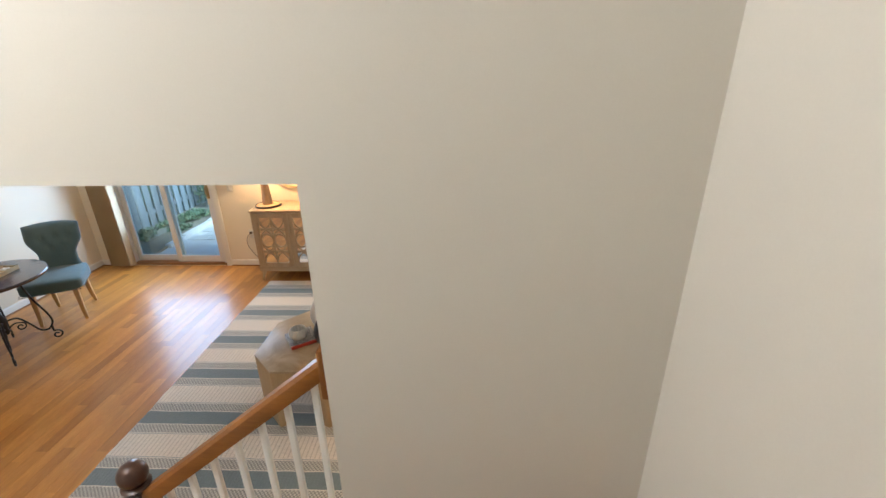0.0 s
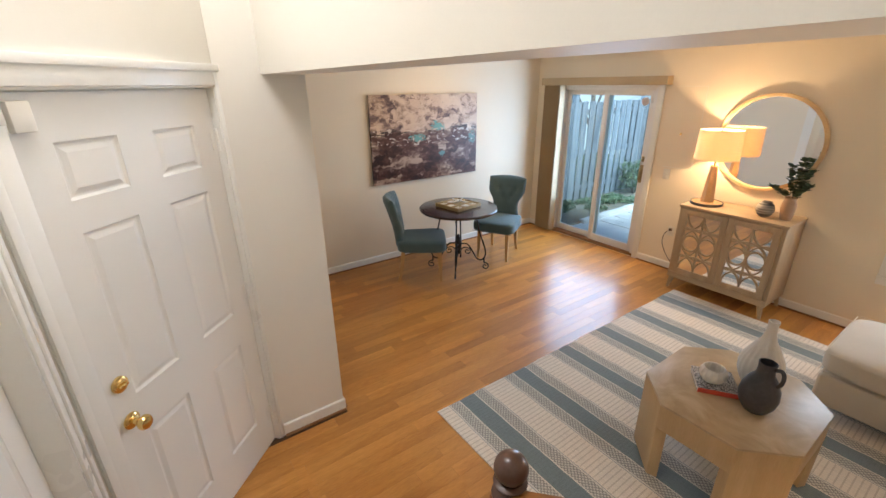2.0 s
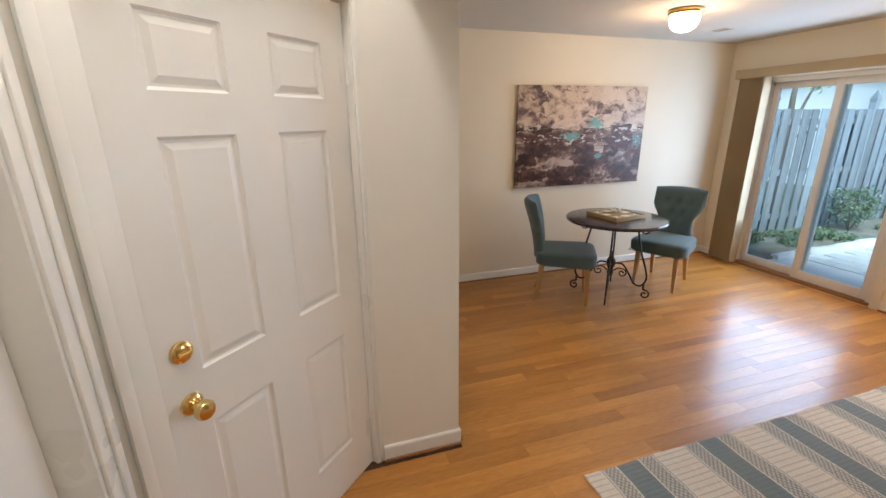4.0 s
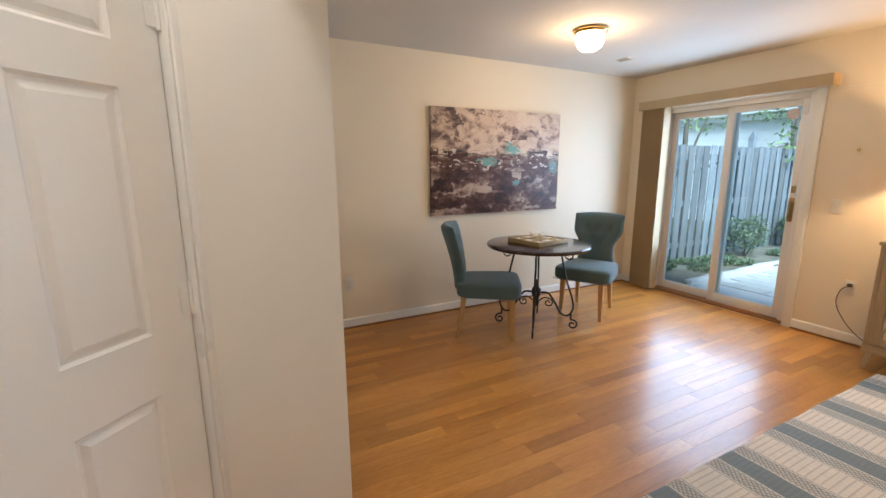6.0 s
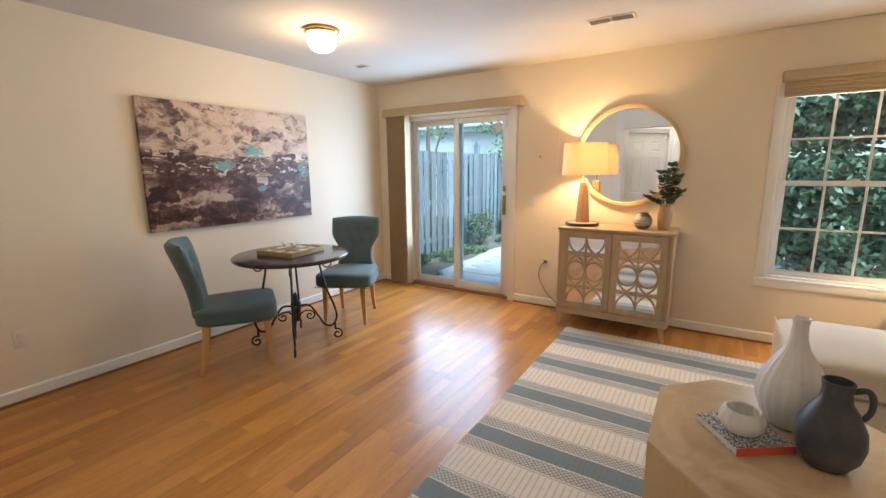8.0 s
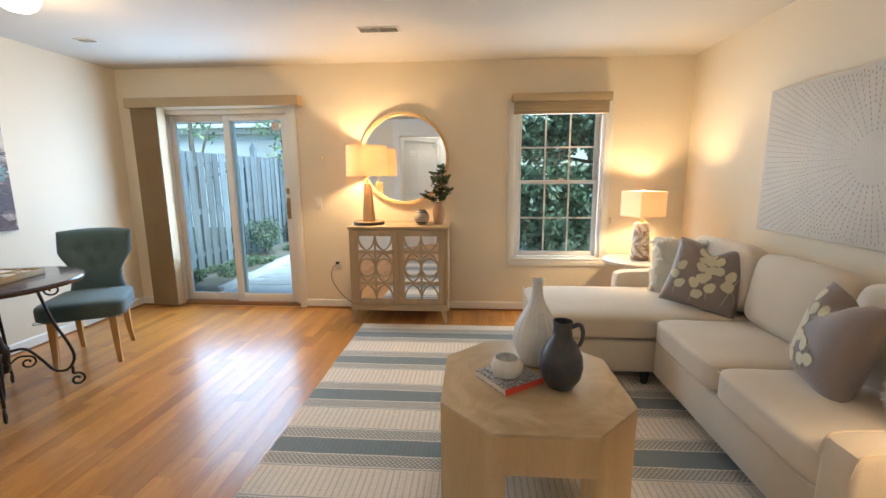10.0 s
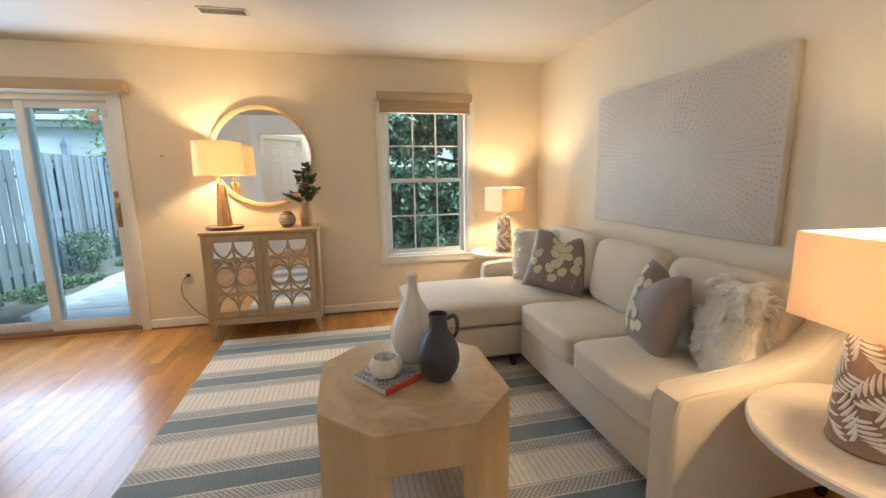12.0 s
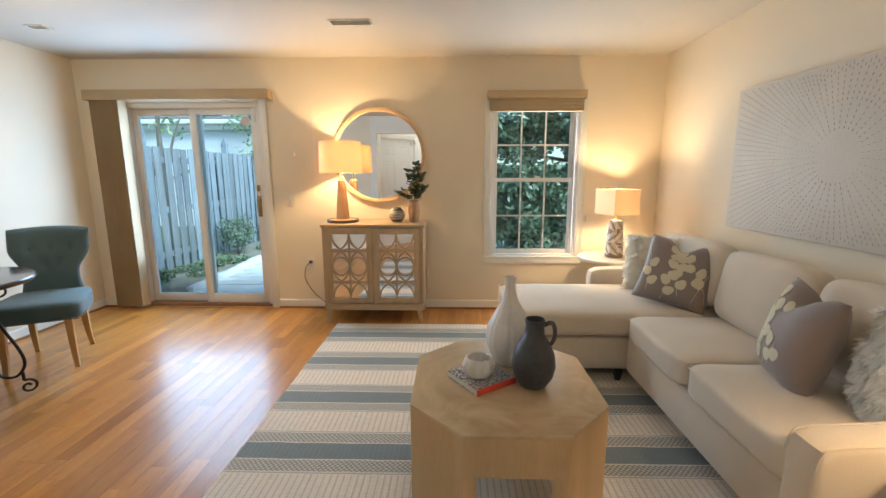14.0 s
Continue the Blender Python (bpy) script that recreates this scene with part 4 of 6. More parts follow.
lp = thing("table_lamp", pose(-1.785, 5.15, CT), "table lamp with faceted wooden base and drum shade, on the cabinet", "lamp", "table lamps")
part("base_plate", lathe(bmesh.new(), [(0.140, 0), (0.144, 0.003), (0.144, 0.026), (0.139, 0.0275), (0.137, 0.022)], 48), M["black"], lp, "round black base plate")
bm = lathe(bmesh.new(), [(0.132, 0.0225), (0.131, 0.0245), (0.062, 0.029)], 48)
part("base_inlay", bm, M["lamp_wood"], lp)
part("column", lathe(bmesh.new(), [(0.062, 0.029), (0.036, 0.375), (0.030, 0.382)], 8), M["lamp_wood"], lp, smooth=20)
part("stem", lathe(bmesh.new(), [(0.007, 0.382), (0.007, 0.46)], 12), M["brass"], lp)
part("shade", ring_shade(bmesh.new(), 0.190, 0.182, 0.445, 0.715), M["shade"], lp, "cream linen drum shade, lit")
bm = bmesh.new()
for a in range(3):
    tube(bm, [(0.008, 0, 0.70), (0.1825, 0, 0.708)], 0.002, 6)
    bmesh.ops.rotate(bm, cent=(0, 0, 0), matrix=Matrix.Rotation(radians(120), 3, "Z"), verts=bm.verts[:])
tube(bm, [(0, 0, 0.46), (0, 0, 0.72)], 0.003, 6)
part("spider", bm, M["brass"], lp)
bulb(lp, 0.575)

# pots and eucalyptus
solid("round_pot", lathe(bmesh.new(), [(0.034, 0), (0.051, 0.013), (0.070, 0.05), (0.072, 0.073), (0.059, 0.108), (0.038, 0.127), (0.040, 0.136), (0.031, 0.136), (0.030, 0.124), (0.022, 0.1)], 36), M["raku"], pose(-1.284, 5.13, CT), "small round banded grey pot on the cabinet", "vase")
bm = lathe(bmesh.new(), [(0.037, 0), (0.043, 0.012), (0.056, 0.09), (0.055, 0.135), (0.044, 0.175), (0.041, 0.186), (0.046, 0.198), (0.041, 0.199), (0.036, 0.186), (0.030, 0.16)], 36)
ve = thing("vase_of_eucalyptus", pose(-1.13, 5.16, CT), "tan pottery vase holding dark eucalyptus sprigs on the cabinet", "vase")
part("vase_body", bm, M["terracotta"], ve)


def leaf_mesh(bm, p, d, up, size, w=0.6):
    d = d.normalized()
    s = d.cross(up)
    s = (s if s.length > 0.01 else d.orthogonal()).normalized()
    n = s.cross(d)
    pts = [p, p + d * size * 0.35 + s * size * w * 0.5, p + d * size * 0.75 + s * size * w * 0.42, p + d * size, p + d * size * 0.75 - s * size * w * 0.42, p + d * size * 0.35 - s * size * w * 0.5]
    mid = p + d * size * 0.55 - n * size * 0.10
    vs = [bm.verts.new(q) for q in pts]
    c = bm.verts.new(mid)
    for i in range(6):
        bm.faces.new((vs[i], vs[(i + 1) % 6], c))


rng = random.Random(4)
for k, (dx, dy, h) in enumerate(((0.02, -0.01, 0.33), (-0.05, 0.0, 0.27), (0.07, 0.01, 0.24), (-0.13, -0.02, 0.08), (0.03, 0.03, 0.29), (0.10, -0.03, 0.13))):
    bm = bmesh.new()
    pts = curve_points([(0, 0, 0.10), (dx * 0.2, dy * 0.2, 0.19), (dx * 0.65, dy, 0.19 + h * 0.55), (dx * 1.1, dy * 1.2, 0.19 + h)], 7)
    tube(bm, pts, 0.0018, 6)
    sprig = part("stem", bm, M["bark"], ve)
    bm = bmesh.new()
    for i, p in enumerate(pts[9:]):
        for q in range(4):
            a = rng.uniform(0, 6.28)
            leaf_mesh(bm, p, Vector((math.cos(a), math.sin(a), rng.uniform(0.0, 0.9))), Vector((0, 0, 1)), rng.uniform(0.034, 0.054), 0.95)
    part("leaves", bm, M["leaf"], sprig)

# outlet, cord, plates
for name, m, label in (("outlet", pose(-2.185, YB, 0.455, 0, 0, 180), "ivory double wall outlet with one plug in it"), ("outlet", pose(XL, 1.97, 0.40, 0, 0, -90), "ivory double wall outlet, empty")):
    o = thing(name, m, label, "outlet")
    part("face_plate", B(-0.036, 0.036, 0, 0.006, -0.057, 0.057, 0.002), M["outlet"], o)
    for z in (-0.02, 0.02):
        part("socket", B(-0.016, 0.016, 0.006, 0.0085, z - 0.013, z + 0.013, 0.001), M["vent"], o)
lc = thing("lamp_cord", pose(0, 0, 0), "dark lamp cord plugged into the wall outlet", "cord")
part("plug", B(-2.20, -2.17, YB - 0.035, YB - 0.008, 0.462, 0.49, 0.004), M["cord"], lc)
part("cable", tube(bmesh.new(), curve_points([(-2.185, YB - 0.03, 0.475), (-2.23, YB - 0.05, 0.42), (-2.235, YB - 0.05, 0.30), (-2.14, YB - 0.05, 0.15), (-2.02, YB - 0.04, 0.06), (-1.90, YB - 0.012, 0.05)], 8), 0.0035, 6), M["cord"], lc)
o = thing("light_switch", pose(-2.487 + 0.13, YB, 1.08, 0, 0, 180), "ivory light switch plate beside the patio door", "light switch")
part("switch_plate", B(-0.036, 0.036, 0, 0.006, -0.057, 0.057, 0.002), M["outlet"], o)
part("toggle", B(-0.005, 0.005, 0.006, 0.016, -0.01, 0.012, 0.002), M["outlet"], o)
solid("wall_hook", B(-0.008, 0.008, -0.02, 0, -0.012, 0.012, 0.004), M["brass"], pose(-2.28, YB, 1.52), "small brass hook on the wall", "hook")
solid("cord_cleat", B(-0.006, 0.006, -0.016, 0, -0.03, 0.03, 0.004), M["steel"], pose(0.50, YB, 0.91), "small metal cord cleat beside the window", "cleat")
bm = bmesh.new()
box(bm, -2.1035, -2.10, YB - 0.0015, YB, 1.16, 1.9985)
for a in ((-2.53, -2.1035, 1.995, 1.9985), (-2.53, -2.1035, 1.16, 1.1635)):
    box(bm, a[0] + 0.11, a[1], YB - 0.0015, YB, a[2], a[3])
setting("wall_panel_seam", bm, M["trim"])

# ---- ceiling fittings ----
cl = thing("ceiling_light", pose(-3.28, 3.57, ZC), "flush ceiling light with brass rim and lit opal glass", "ceiling light")
part("rim", lathe(bmesh.new(), [(0.095, -0.001), (0.118, -0.004), (0.122, -0.020), (0.112, -0.034), (0.10, -0.036)], 40), M["brass"], cl, "polished brass rim")
g = part("opal_bowl", lathe(bmesh.new(), [(0.100, -0.036), (0.104, -0.060), (0.100, -0.090), (0.082, -0.125), (0.050, -0.146), (0.012, -0.152)], 40), M["bulb_glass"], cl, "glowing opal glass bowl")
g.visible_shadow = False


def vent(m, w, d, label):
    o = thing("ceiling_vent", m, label, "vent", "ceiling vents")
    bm = bmesh.new()
    for a in ((-w / 2, w / 2, -d / 2, -d / 2 + 0.014), (-w / 2, w / 2, d / 2 - 0.014, d / 2), (-w / 2, -w / 2 + 0.014, -d / 2 + 0.014, d / 2 - 0.014), (w / 2 - 0.014, w / 2, -d / 2 + 0.014, d / 2 - 0.014), (-0.006, 0.006, -d / 2 + 0.014, d / 2 - 0.014)):
        box(bm, *a, -0.007, -0.0005, 0.001)
    part("frame", bm, M["vent"], o)
    # Black sheet paints the dark of a duct; the ceiling behind is closed.
    part("backing", B(-w / 2 + 0.01, w / 2 - 0.01, -d / 2 + 0.01, d / 2 - 0.01, -0.002, -0.0008), M["black"], o, "black sheet in place of the duct's shade")
    n = 6
    for i in range(n):
        y = -d / 2 + 0.02 + (d - 0.04) * (i + 0.5) / n
        part("slat", B(-w / 2 + 0.012, w / 2 - 0.012, -0.0055, 0.0055, -0.0006, 0.0006, m=pose(0, y, -0.006, 40, 0, 0)), M["vent"], o)
    return o


vent(pose(-1.50, 4.50, ZC), 0.30, 0.12, "ivory metal air vent in the ceiling")
vent(pose(-3.78, 4.53, ZC), 0.14, 0.10, "small ivory metal air vent in the ceiling")

# ---- pictures ----
pt = thing("abstract_painting", pose(XL, 2.755, 0.955), "large abstract canvas in brown, cream and turquoise", "painting")
part("canvas", B(0.002, 0.036, 0, 1.497, 0, 0.978, 0.003), M["painting"], pt)
wp = thing("wall_panel_art", pose(XR, 2.83, 0.975), "large white textured wall panel with radiating dashes", "wall art")
part("panel", B(-0.045, -0.002, 0, 1.45, 0, 0.895, 0.006), M["canvas_art"], wp)
verts, faces = [], []
cy, cz = 0.66, 0.44
for k in range(132):
    a = 2 * math.pi * k / 132
    for i in range(1, 44):
        r = 0.03 + i * 0.027 + (k % 2) * 0.013
        yy, zz = cy + r * math.cos(a), cz + r * math.sin(a)
        L, w = 0.0066, 0.0018 + 0.0020 * min(1, r) ** 2
        if not (0.02 < yy < 1.43 and 0.02 < zz < 0.875):
            continue
        d, n = np.array((math.cos(a), math.sin(a))), np.array((-math.sin(a), math.cos(a)))
        if r < 0.12 or (r < 0.26 and k % 4) or (r < 0.42 and k % 2):
            continue
        q = len(verts)
        for s, t, x in ((-1, -1, -0.0452), (1, -1, -0.0452), (1, 1, -0.0452), (-1, 1, -0.0452), (-0.6, 0, -0.0468), (0.6, 0, -0.0468)):
            p = np.array((yy, zz)) + d * L * s + n * w * t
            verts.append((x, p[0], p[1]))
        faces += [(q, q + 1, q + 5, q + 4), (q + 2, q + 3, q + 4, q + 5), (q + 1, q + 2, q + 5), (q + 3, q, q + 4)]
me = bpy.data.meshes.new("dash_relief")
me.from_pydata(verts, [], faces)
me.materials.append(M["canvas_dash"])
ob = new("dash_relief", me)
ob.parent = wp
tagged(ob, "raised silvery dashes", kind="stuff")

# ---- dining corner ----
TX, TY = -3.59, 3.42
tb = thing("round_table", pose(TX, TY, 0), "round espresso table on a scrolled black iron base", "table")
part("tabletop", lathe(bmesh.new(), [(0.415, 0.728), (0.432, 0.732), (0.438, 0.742), (0.438, 0.752), (0.430, 0.760), (0.41, 0.762)], 72), M["tabletop"], tb, "round dark espresso wooden top")
bm = lathe(bmesh.new(), [(0.02, 0.20), (0.030, 0.23), (0.024, 0.27), (0.040, 0.31), (0.040, 0.35), (0.022, 0.38), (0.016, 0.42), (0.006, 0.44)], 16)
part("hub", bm, M["iron"], tb)
bm = bmesh.new()
for a in (0, 90):
    c, s = math.cos(radians(a - 43)), math.sin(radians(a - 43))
    tube(bm, [(-0.21 * c, -0.21 * s, 0.665), (0.21 * c, 0.21 * s, 0.665)], 0.006, 8)
part("cross_bar", bm, M["iron"], tb)


def spiral(cx, cz, r, a0, turns, n=18, sign=1):
    return [(cx + r * (1 - 0.75 * i / n) * math.cos(a0 + sign * turns * 6.283 * i / n), 0, cz + r * (1 - 0.75 * i / n) * math.sin(a0 + sign * turns * 6.283 * i / n)) for i in range(n + 1)]


legm = bmesh.new()
tube(legm, curve_points([(0.19, 0, 0.728), (0.205, 0, 0.64), (0.245, 0, 0.46), (0.300, 0, 0.30), (0.315, 0, 0.20), (0.275, 0, 0.135), (0.215, 0, 0.15), (0.165, 0, 0.235), (0.105, 0, 0.32), (0.035, 0, 0.325)], 6), 0.0085, 8)
tube(legm, spiral(0.315, 0.055, 0.045, radians(110), 1.25, sign=-1), 0.0075, 8)
tube(legm, [(0.300, 0, 0.150), (0.300, 0, 0.098)], 0.0085, 8)
tube(legm, spiral(0.265, 0.665, 0.042, radians(150), 1.2, sign=1), 0.006, 8)
tube(legm, curve_points([(0.19, 0, 0.72), (0.215, 0, 0.715), (0.23, 0, 0.69)], 5), 0.006, 8)
tube(legm, spiral(0.105, 0.235, 0.04, radians(70), 1.2, sign=-1), 0.006, 8)
tube(legm, curve_points([(0.03, 0, 0.25), (0.07, 0, 0.28), (0.118, 0, 0.272)], 5), 0.006, 8)
lme = mesh_from(legm, "scroll_leg", M["iron"], 35)
for i in range(4):
    l = new("scroll_leg", lme)
    l.parent = tb
    l.matrix_basis = pose(0, 0, 0, 0, 0, -43 + 90 * i)

tr = thing("game_tray", pose(TX - 0.02, TY + 0.01, 0.7625, 0, 0, 8), "pale gold wooden game tray with white pieces on the round table", "tray")
bm = B(-0.18, 0.18, -0.18, 0.18, 0.0, 0.022, 0.002)
part("tray_bottom", bm, M["tray"], tr)
bm = bmesh.new()
for a in ((-0.18, 0.18, -0.18, -0.168), (-0.18, 0.18, 0.168, 0.18), (-0.18, -0.168, -0.168, 0.168), (0.168, 0.18, -0.168, 0.168), (-0.06, -0.054, -0.168, 0.168), (0.054, 0.06, -0.168, 0.168)):
    box(bm, *a, 0.022, 0.036, 0.001)
part("tray_rim", bm, M["tray"], tr)
rng = random.Random(8)
for i in range(3):
    for k in range(3):
        if (i, k) == (1, 1):
            continue
        x, y = -0.113 + i * 0.113, -0.113 + k * 0.113
        if (i + k) % 2:
            part("game_piece", B(x - 0.034, x + 0.034, y - 0.034, y + 0.034, 0.022, 0.032, 0.004), M["white_shell"], tr, "flat white game piece")
        else:
            bm = B(-0.036, 0.036, -0.009, 0.009, 0.022, 0.032, 0.003, m=pose(x, y, 0, 0, 0, 45))
            box(bm, -0.036, 0.036, -0.009, 0.009, 0.0222, 0.0322, 0.003, m=pose(x, y, 0, 0, 0, -45))
            part("game_piece", bm, M["white_shell"], tr, "white crossed game piece")
bm = bmesh.new()
for i in range(6):
    a = i * 1.047 + 0.3
    tube(bm, curve_points([(0, 0, 0.05), (0.035 * math.cos(a), 0.035 * math.sin(a), 0.058), (0.075 * math.cos(a), 0.075 * math.sin(a), 0.048 + 0.04 * (i % 2))], 4), [0.014 - 0.0014 * k for k in range(9)], 8)
bmesh.ops.translate(bm, vec=(0, 0, -0.010), verts=bm.verts[:])
solid("starfish_ornament", bm, M["white_shell"], pose(TX - 0.02, TY + 0.01, 0.7625 + 0.012, 0, 0, 20), "white starfish ornament lying on the game tray", "ornament")


def back_half(v):
    """Half the width of a chair's back: square shoulders above a narrow waist."""
    s = min(1.0, max(0.0, (v - 0.38) / 0.34))
    return 0.163 + 0.074 * s * s * (3 - 2 * s) + 0.035 * max(0.0, 1 - v / 0.3) ** 1.5


def dining_chair(m, label):
    """Faces local +y. Seat top at 0.49, back up to 0.99."""
    c = thing("dining_chair", m, label, "chair", "chairs round the table")
    bm = cushion(0.53, 0.53, 0.13, 0.16, 12, 12, 7.0)
    for v in bm.verts:
        k = (v.co.y + 0.265) / 0.53
        v.co.x *= 0.86 + 0.14 * k
    bmesh.ops.translate(bm, vec=(0, 0.01, 0.355), verts=bm.verts[:])
    part("seat", bm, M["teal"], c, smooth=180)
    for s in (-1, 1):
        pts = [(s * (0.26 * (0.86 + 0.14 * (y + 0.265) / 0.53)), y + 0.01, 0.366) for y in np.linspace(-0.2, 0.23, 8)]
        part("piping", tube(bmesh.new(), pts, 0.003, 6), M["teal"], c)
    part("piping", tube(bmesh.new(), [(x, 0.272, 0.366) for x in np.linspace(-0.25, 0.25, 8)], 0.003, 6), M["teal"], c)
    # curved tufted back
    bm = bmesh.new()
    nu, nv = 22, 20
    sides = []
    for side in (0, 1):
        grid = []
        for j in range(nv + 1):
            v = j / nv
            z = 0.42 + 0.515 * v
            hw = back_half(v)
            row = []
            for i in range(nu + 1):
                u = 2 * i / nu - 1
                top = 0.012 * (1 - u * u) if v > 0.9 else 0
                th = 0.040 * (1 - abs(u) ** 6) ** 0.5 * (1 - max(0, (v - 0.86) / 0.14) ** 3) ** 0.5 + 0.004
                yc = -0.235 - 0.13 * v ** 1.5 + 0.055 * u * u * (0.5 + v)
                y = yc + (th if side == 0 else -th)
                if side == 0:
                    for bx, bv in ((-0.5, 0.72), (0.0, 0.72), (0.5, 0.72), (-0.26, 0.5), (0.26, 0.5)):
                        d2 = ((u - bx) * 1.25) ** 2 + ((v - bv) * 2.1) ** 2
                        y -= 0.026 * math.exp(-d2 * 45)
                row.append(bm.verts.new((u * hw, y, z + top)))
            grid.append(row)
        sides.append(grid)
        for j in range(nv):
            for i in range(nu):
                q = (grid[j][i], grid[j][i + 1], grid[j + 1][i + 1], grid[j + 1][i])
                bm.faces.new(q if side else tuple(reversed(q)))
    f, k = sides
    for j in range(nv):
        bm.faces.new((f[j][0], f[j + 1][0], k[j + 1][0], k[j][0]))
        bm.faces.new((f[j + 1][nu], f[j][nu], k[j][nu], k[j + 1][nu]))
    for i in range(nu):
        bm.faces.new((f[nv][i], f[nv][i + 1], k[nv][i + 1], k[nv][i]))
        bm.faces.new((f[0][i + 1], f[0][i], k[0][i], k[0][i + 1]))
    bmesh.ops.recalc_face_normals(bm, faces=bm.faces[:])
    part("backrest", bm, M["teal"], c, smooth=60)
    for bx, bv in ((-0.5, 0.72), (0.0, 0.72), (0.5, 0.72), (-0.26, 0.5), (0.26, 0.5)):
        hw = back_half(bv)
        y = -0.235 - 0.13 * bv ** 1.5 + 0.055 * bx * bx * (0.5 + bv) + 0.024
        part("button", lathe(bmesh.new(), [(0.011, 0), (0.010, 0.004), (0.004, 0.007)], 12, pose(bx * hw, y, 0.42 + 0.515 * bv, -90, 0, 0)), M["teal"], c)
    for x, y, sx, sy in ((-0.175, 0.20, -0.012, 0.01), (0.175, 0.20, 0.012, 0.01), (-0.155, -0.19, -0.012, -0.065), (0.155, -0.19, 0.012, -0.065)):
        bm = lathe(bmesh.new(), [(0.018, 0.0), (0.023, 0.12), (0.032, 0.375)], 4, pose(0, 0, 0, 0, 0, 45))
        for v in bm.verts:
            k = 1 - v.co.z / 0.375
            v.co.x += x + sx * k * k
            v.co.y += y + sy * k * k
        part("leg", bm, M["chair_leg"], c)
    return c


dining_chair(pose(-3.715, 2.99, 0, 0, 0, -32), "teal upholstered dining chair, seat pushed under the round table")
dining_chair(pose(-3.68, 4.13, 0, 0, 0, -152), "teal upholstered dining chair with its back to the patio door")

# ---- rug ----
rg = thing("rug", pose(-0.60, 3.40, 0), "flat-woven rug striped in slate blue and cream", "rug")
bm = bmesh.new()
n = 90
top, low = [], []
for j in range(n + 1):
    y = -1.51 + 3.02 * j / n
    wob = 0.003 * math.sin(j * 0.35) + 0.0015 * math.sin(j * 2.3)
    r1, r0 = [], []
    for i, x in enumerate((-1.215 + wob, -1.205 + wob, -0.6, 0.0, 0.6, 1.22)):
        z = 0.0085 if 0 < i else 0.004
        r1.append(bm.verts.new((x, y, z + 0.0012 * math.sin(j * 0.7 + i))))
        r0.append(bm.verts.new((x, y, 0.0005)))
    top.append(r1)
    low.append(r0)
for j in range(n):
    for i in range(5):
        bm.faces.new((top[j][i], top[j][i + 1], top[j + 1][i + 1], top[j + 1][i]))
        bm.faces.new((low[j][i], low[j + 1][i], low[j + 1][i + 1], low[j][i + 1]))
    bm.faces.new((top[j][0], top[j + 1][0], low[j + 1][0], low[j][0]))
    bm.faces.new((top[j][5], low[j][5], low[j + 1][5], top[j + 1][5]))
for i in range(5):
    bm.faces.new((top[0][i], low[0][i], low[0][i + 1], top[0][i + 1]))
    bm.faces.new((top[n][i], top[n][i + 1], low[n][i + 1], low[n][i]))
part("weave", bm, M["rug"], rg)

# ---- coffee table ----
TT = 0.49
ct = thing("coffee_table", pose(-0.563, 2.96, 0.009), "octagonal block coffee table in pale wood with arched openings", "coffee table")
hx, hy, c = 0.367, 0.402, 0.19
out = [(-hx, -hy + c), (-hx + c, -hy), (hx - c, -hy), (hx, -hy + c), (hx, hy - c), (hx - c, hy), (-hx + c, hy), (-hx, hy - c)]
part("tabletop", prism(bmesh.new(), out, TT - 0.0212, TT - 0.009, 0.0009), M["block_top"], ct, "pale octagonal wooden top")
th = 0.035
for i in range(8):
    a, b = Vector((*out[i], 0)), Vector((*out[(i + 1) % 8], 0))
    L = (b - a).length
    ang = math.degrees(math.atan2(b.y - a.y, b.x - a.x))
    m = pose(a.x, a.y, 0, 0, 0, ang)
    bm = bmesh.new()
    if i % 2:  # a straight side: apron over an opening, the corner posts carry it
        box(bm, 0.001, L - 0.001, 0.0, th, TT - 0.164, TT - 0.0212, 0.002, m=m)
        part("apron", bm, M["block_wood"], ct)
    else:
        t2 = th * math.tan(radians(22.5))
        prism(bm, [(0.0, 0.0), (L, 0.0), (L + 0.02, 0.05), (L - t2, 0.06), (t2, 0.06), (-0.02, 0.05)], 0.0, TT - 0.0212, 0.003, m=m)
        part("leg_panel", bm, M["block_wood"], ct)
bk = thing("book", pose(-0.655, 2.945, TT, 0, 0, 35), "hardback book with speckled cover and red spine, on the coffee table", "book")
part("pages", B(-0.098, 0.098, -0.096, 0.100, 0.003, 0.024), M["pages"], bk)
part("cover", box(B(-0.10, 0.10, -0.10, 0.102, 0.0, 0.003, 0.001), -0.10, 0.10, -0.10, 0.102, 0.024, 0.027, 0.001), M["cover"], bk)
part("spine", B(-0.10, 0.10, -0.103, -0.100, 0.0, 0.027, 0.001), M["red"], bk, "red book spine")
bm = bmesh.new()
prof = [(0.030, 0.0), (0.044, 0.006), (0.058, 0.028), (0.060, 0.045), (0.050, 0.068), (0.046, 0.072), (0.042, 0.068), (0.048, 0.045), (0.044, 0.02), (0.02, 0.012)]
prof = [(a * 1.1, b * 1.18) for a, b in prof]
lathe(bm, prof, 56, flutes=14, ripple=0.035)
solid("white_bowl", bm, M["bowl"], pose(-0.665, 2.925, TT + 0.027), "small fluted white ceramic bowl on the book", "bowl")
prof = [(0.050, 0), (0.058, 0.004), (0.080, 0.04), (0.100, 0.095), (0.103, 0.135), (0.092, 0.185), (0.065, 0.24), (0.038, 0.285), (0.025, 0.33), (0.022, 0.375), (0.026, 0.400), (0.022, 0.401), (0.017, 0.375), (0.018, 0.33)]
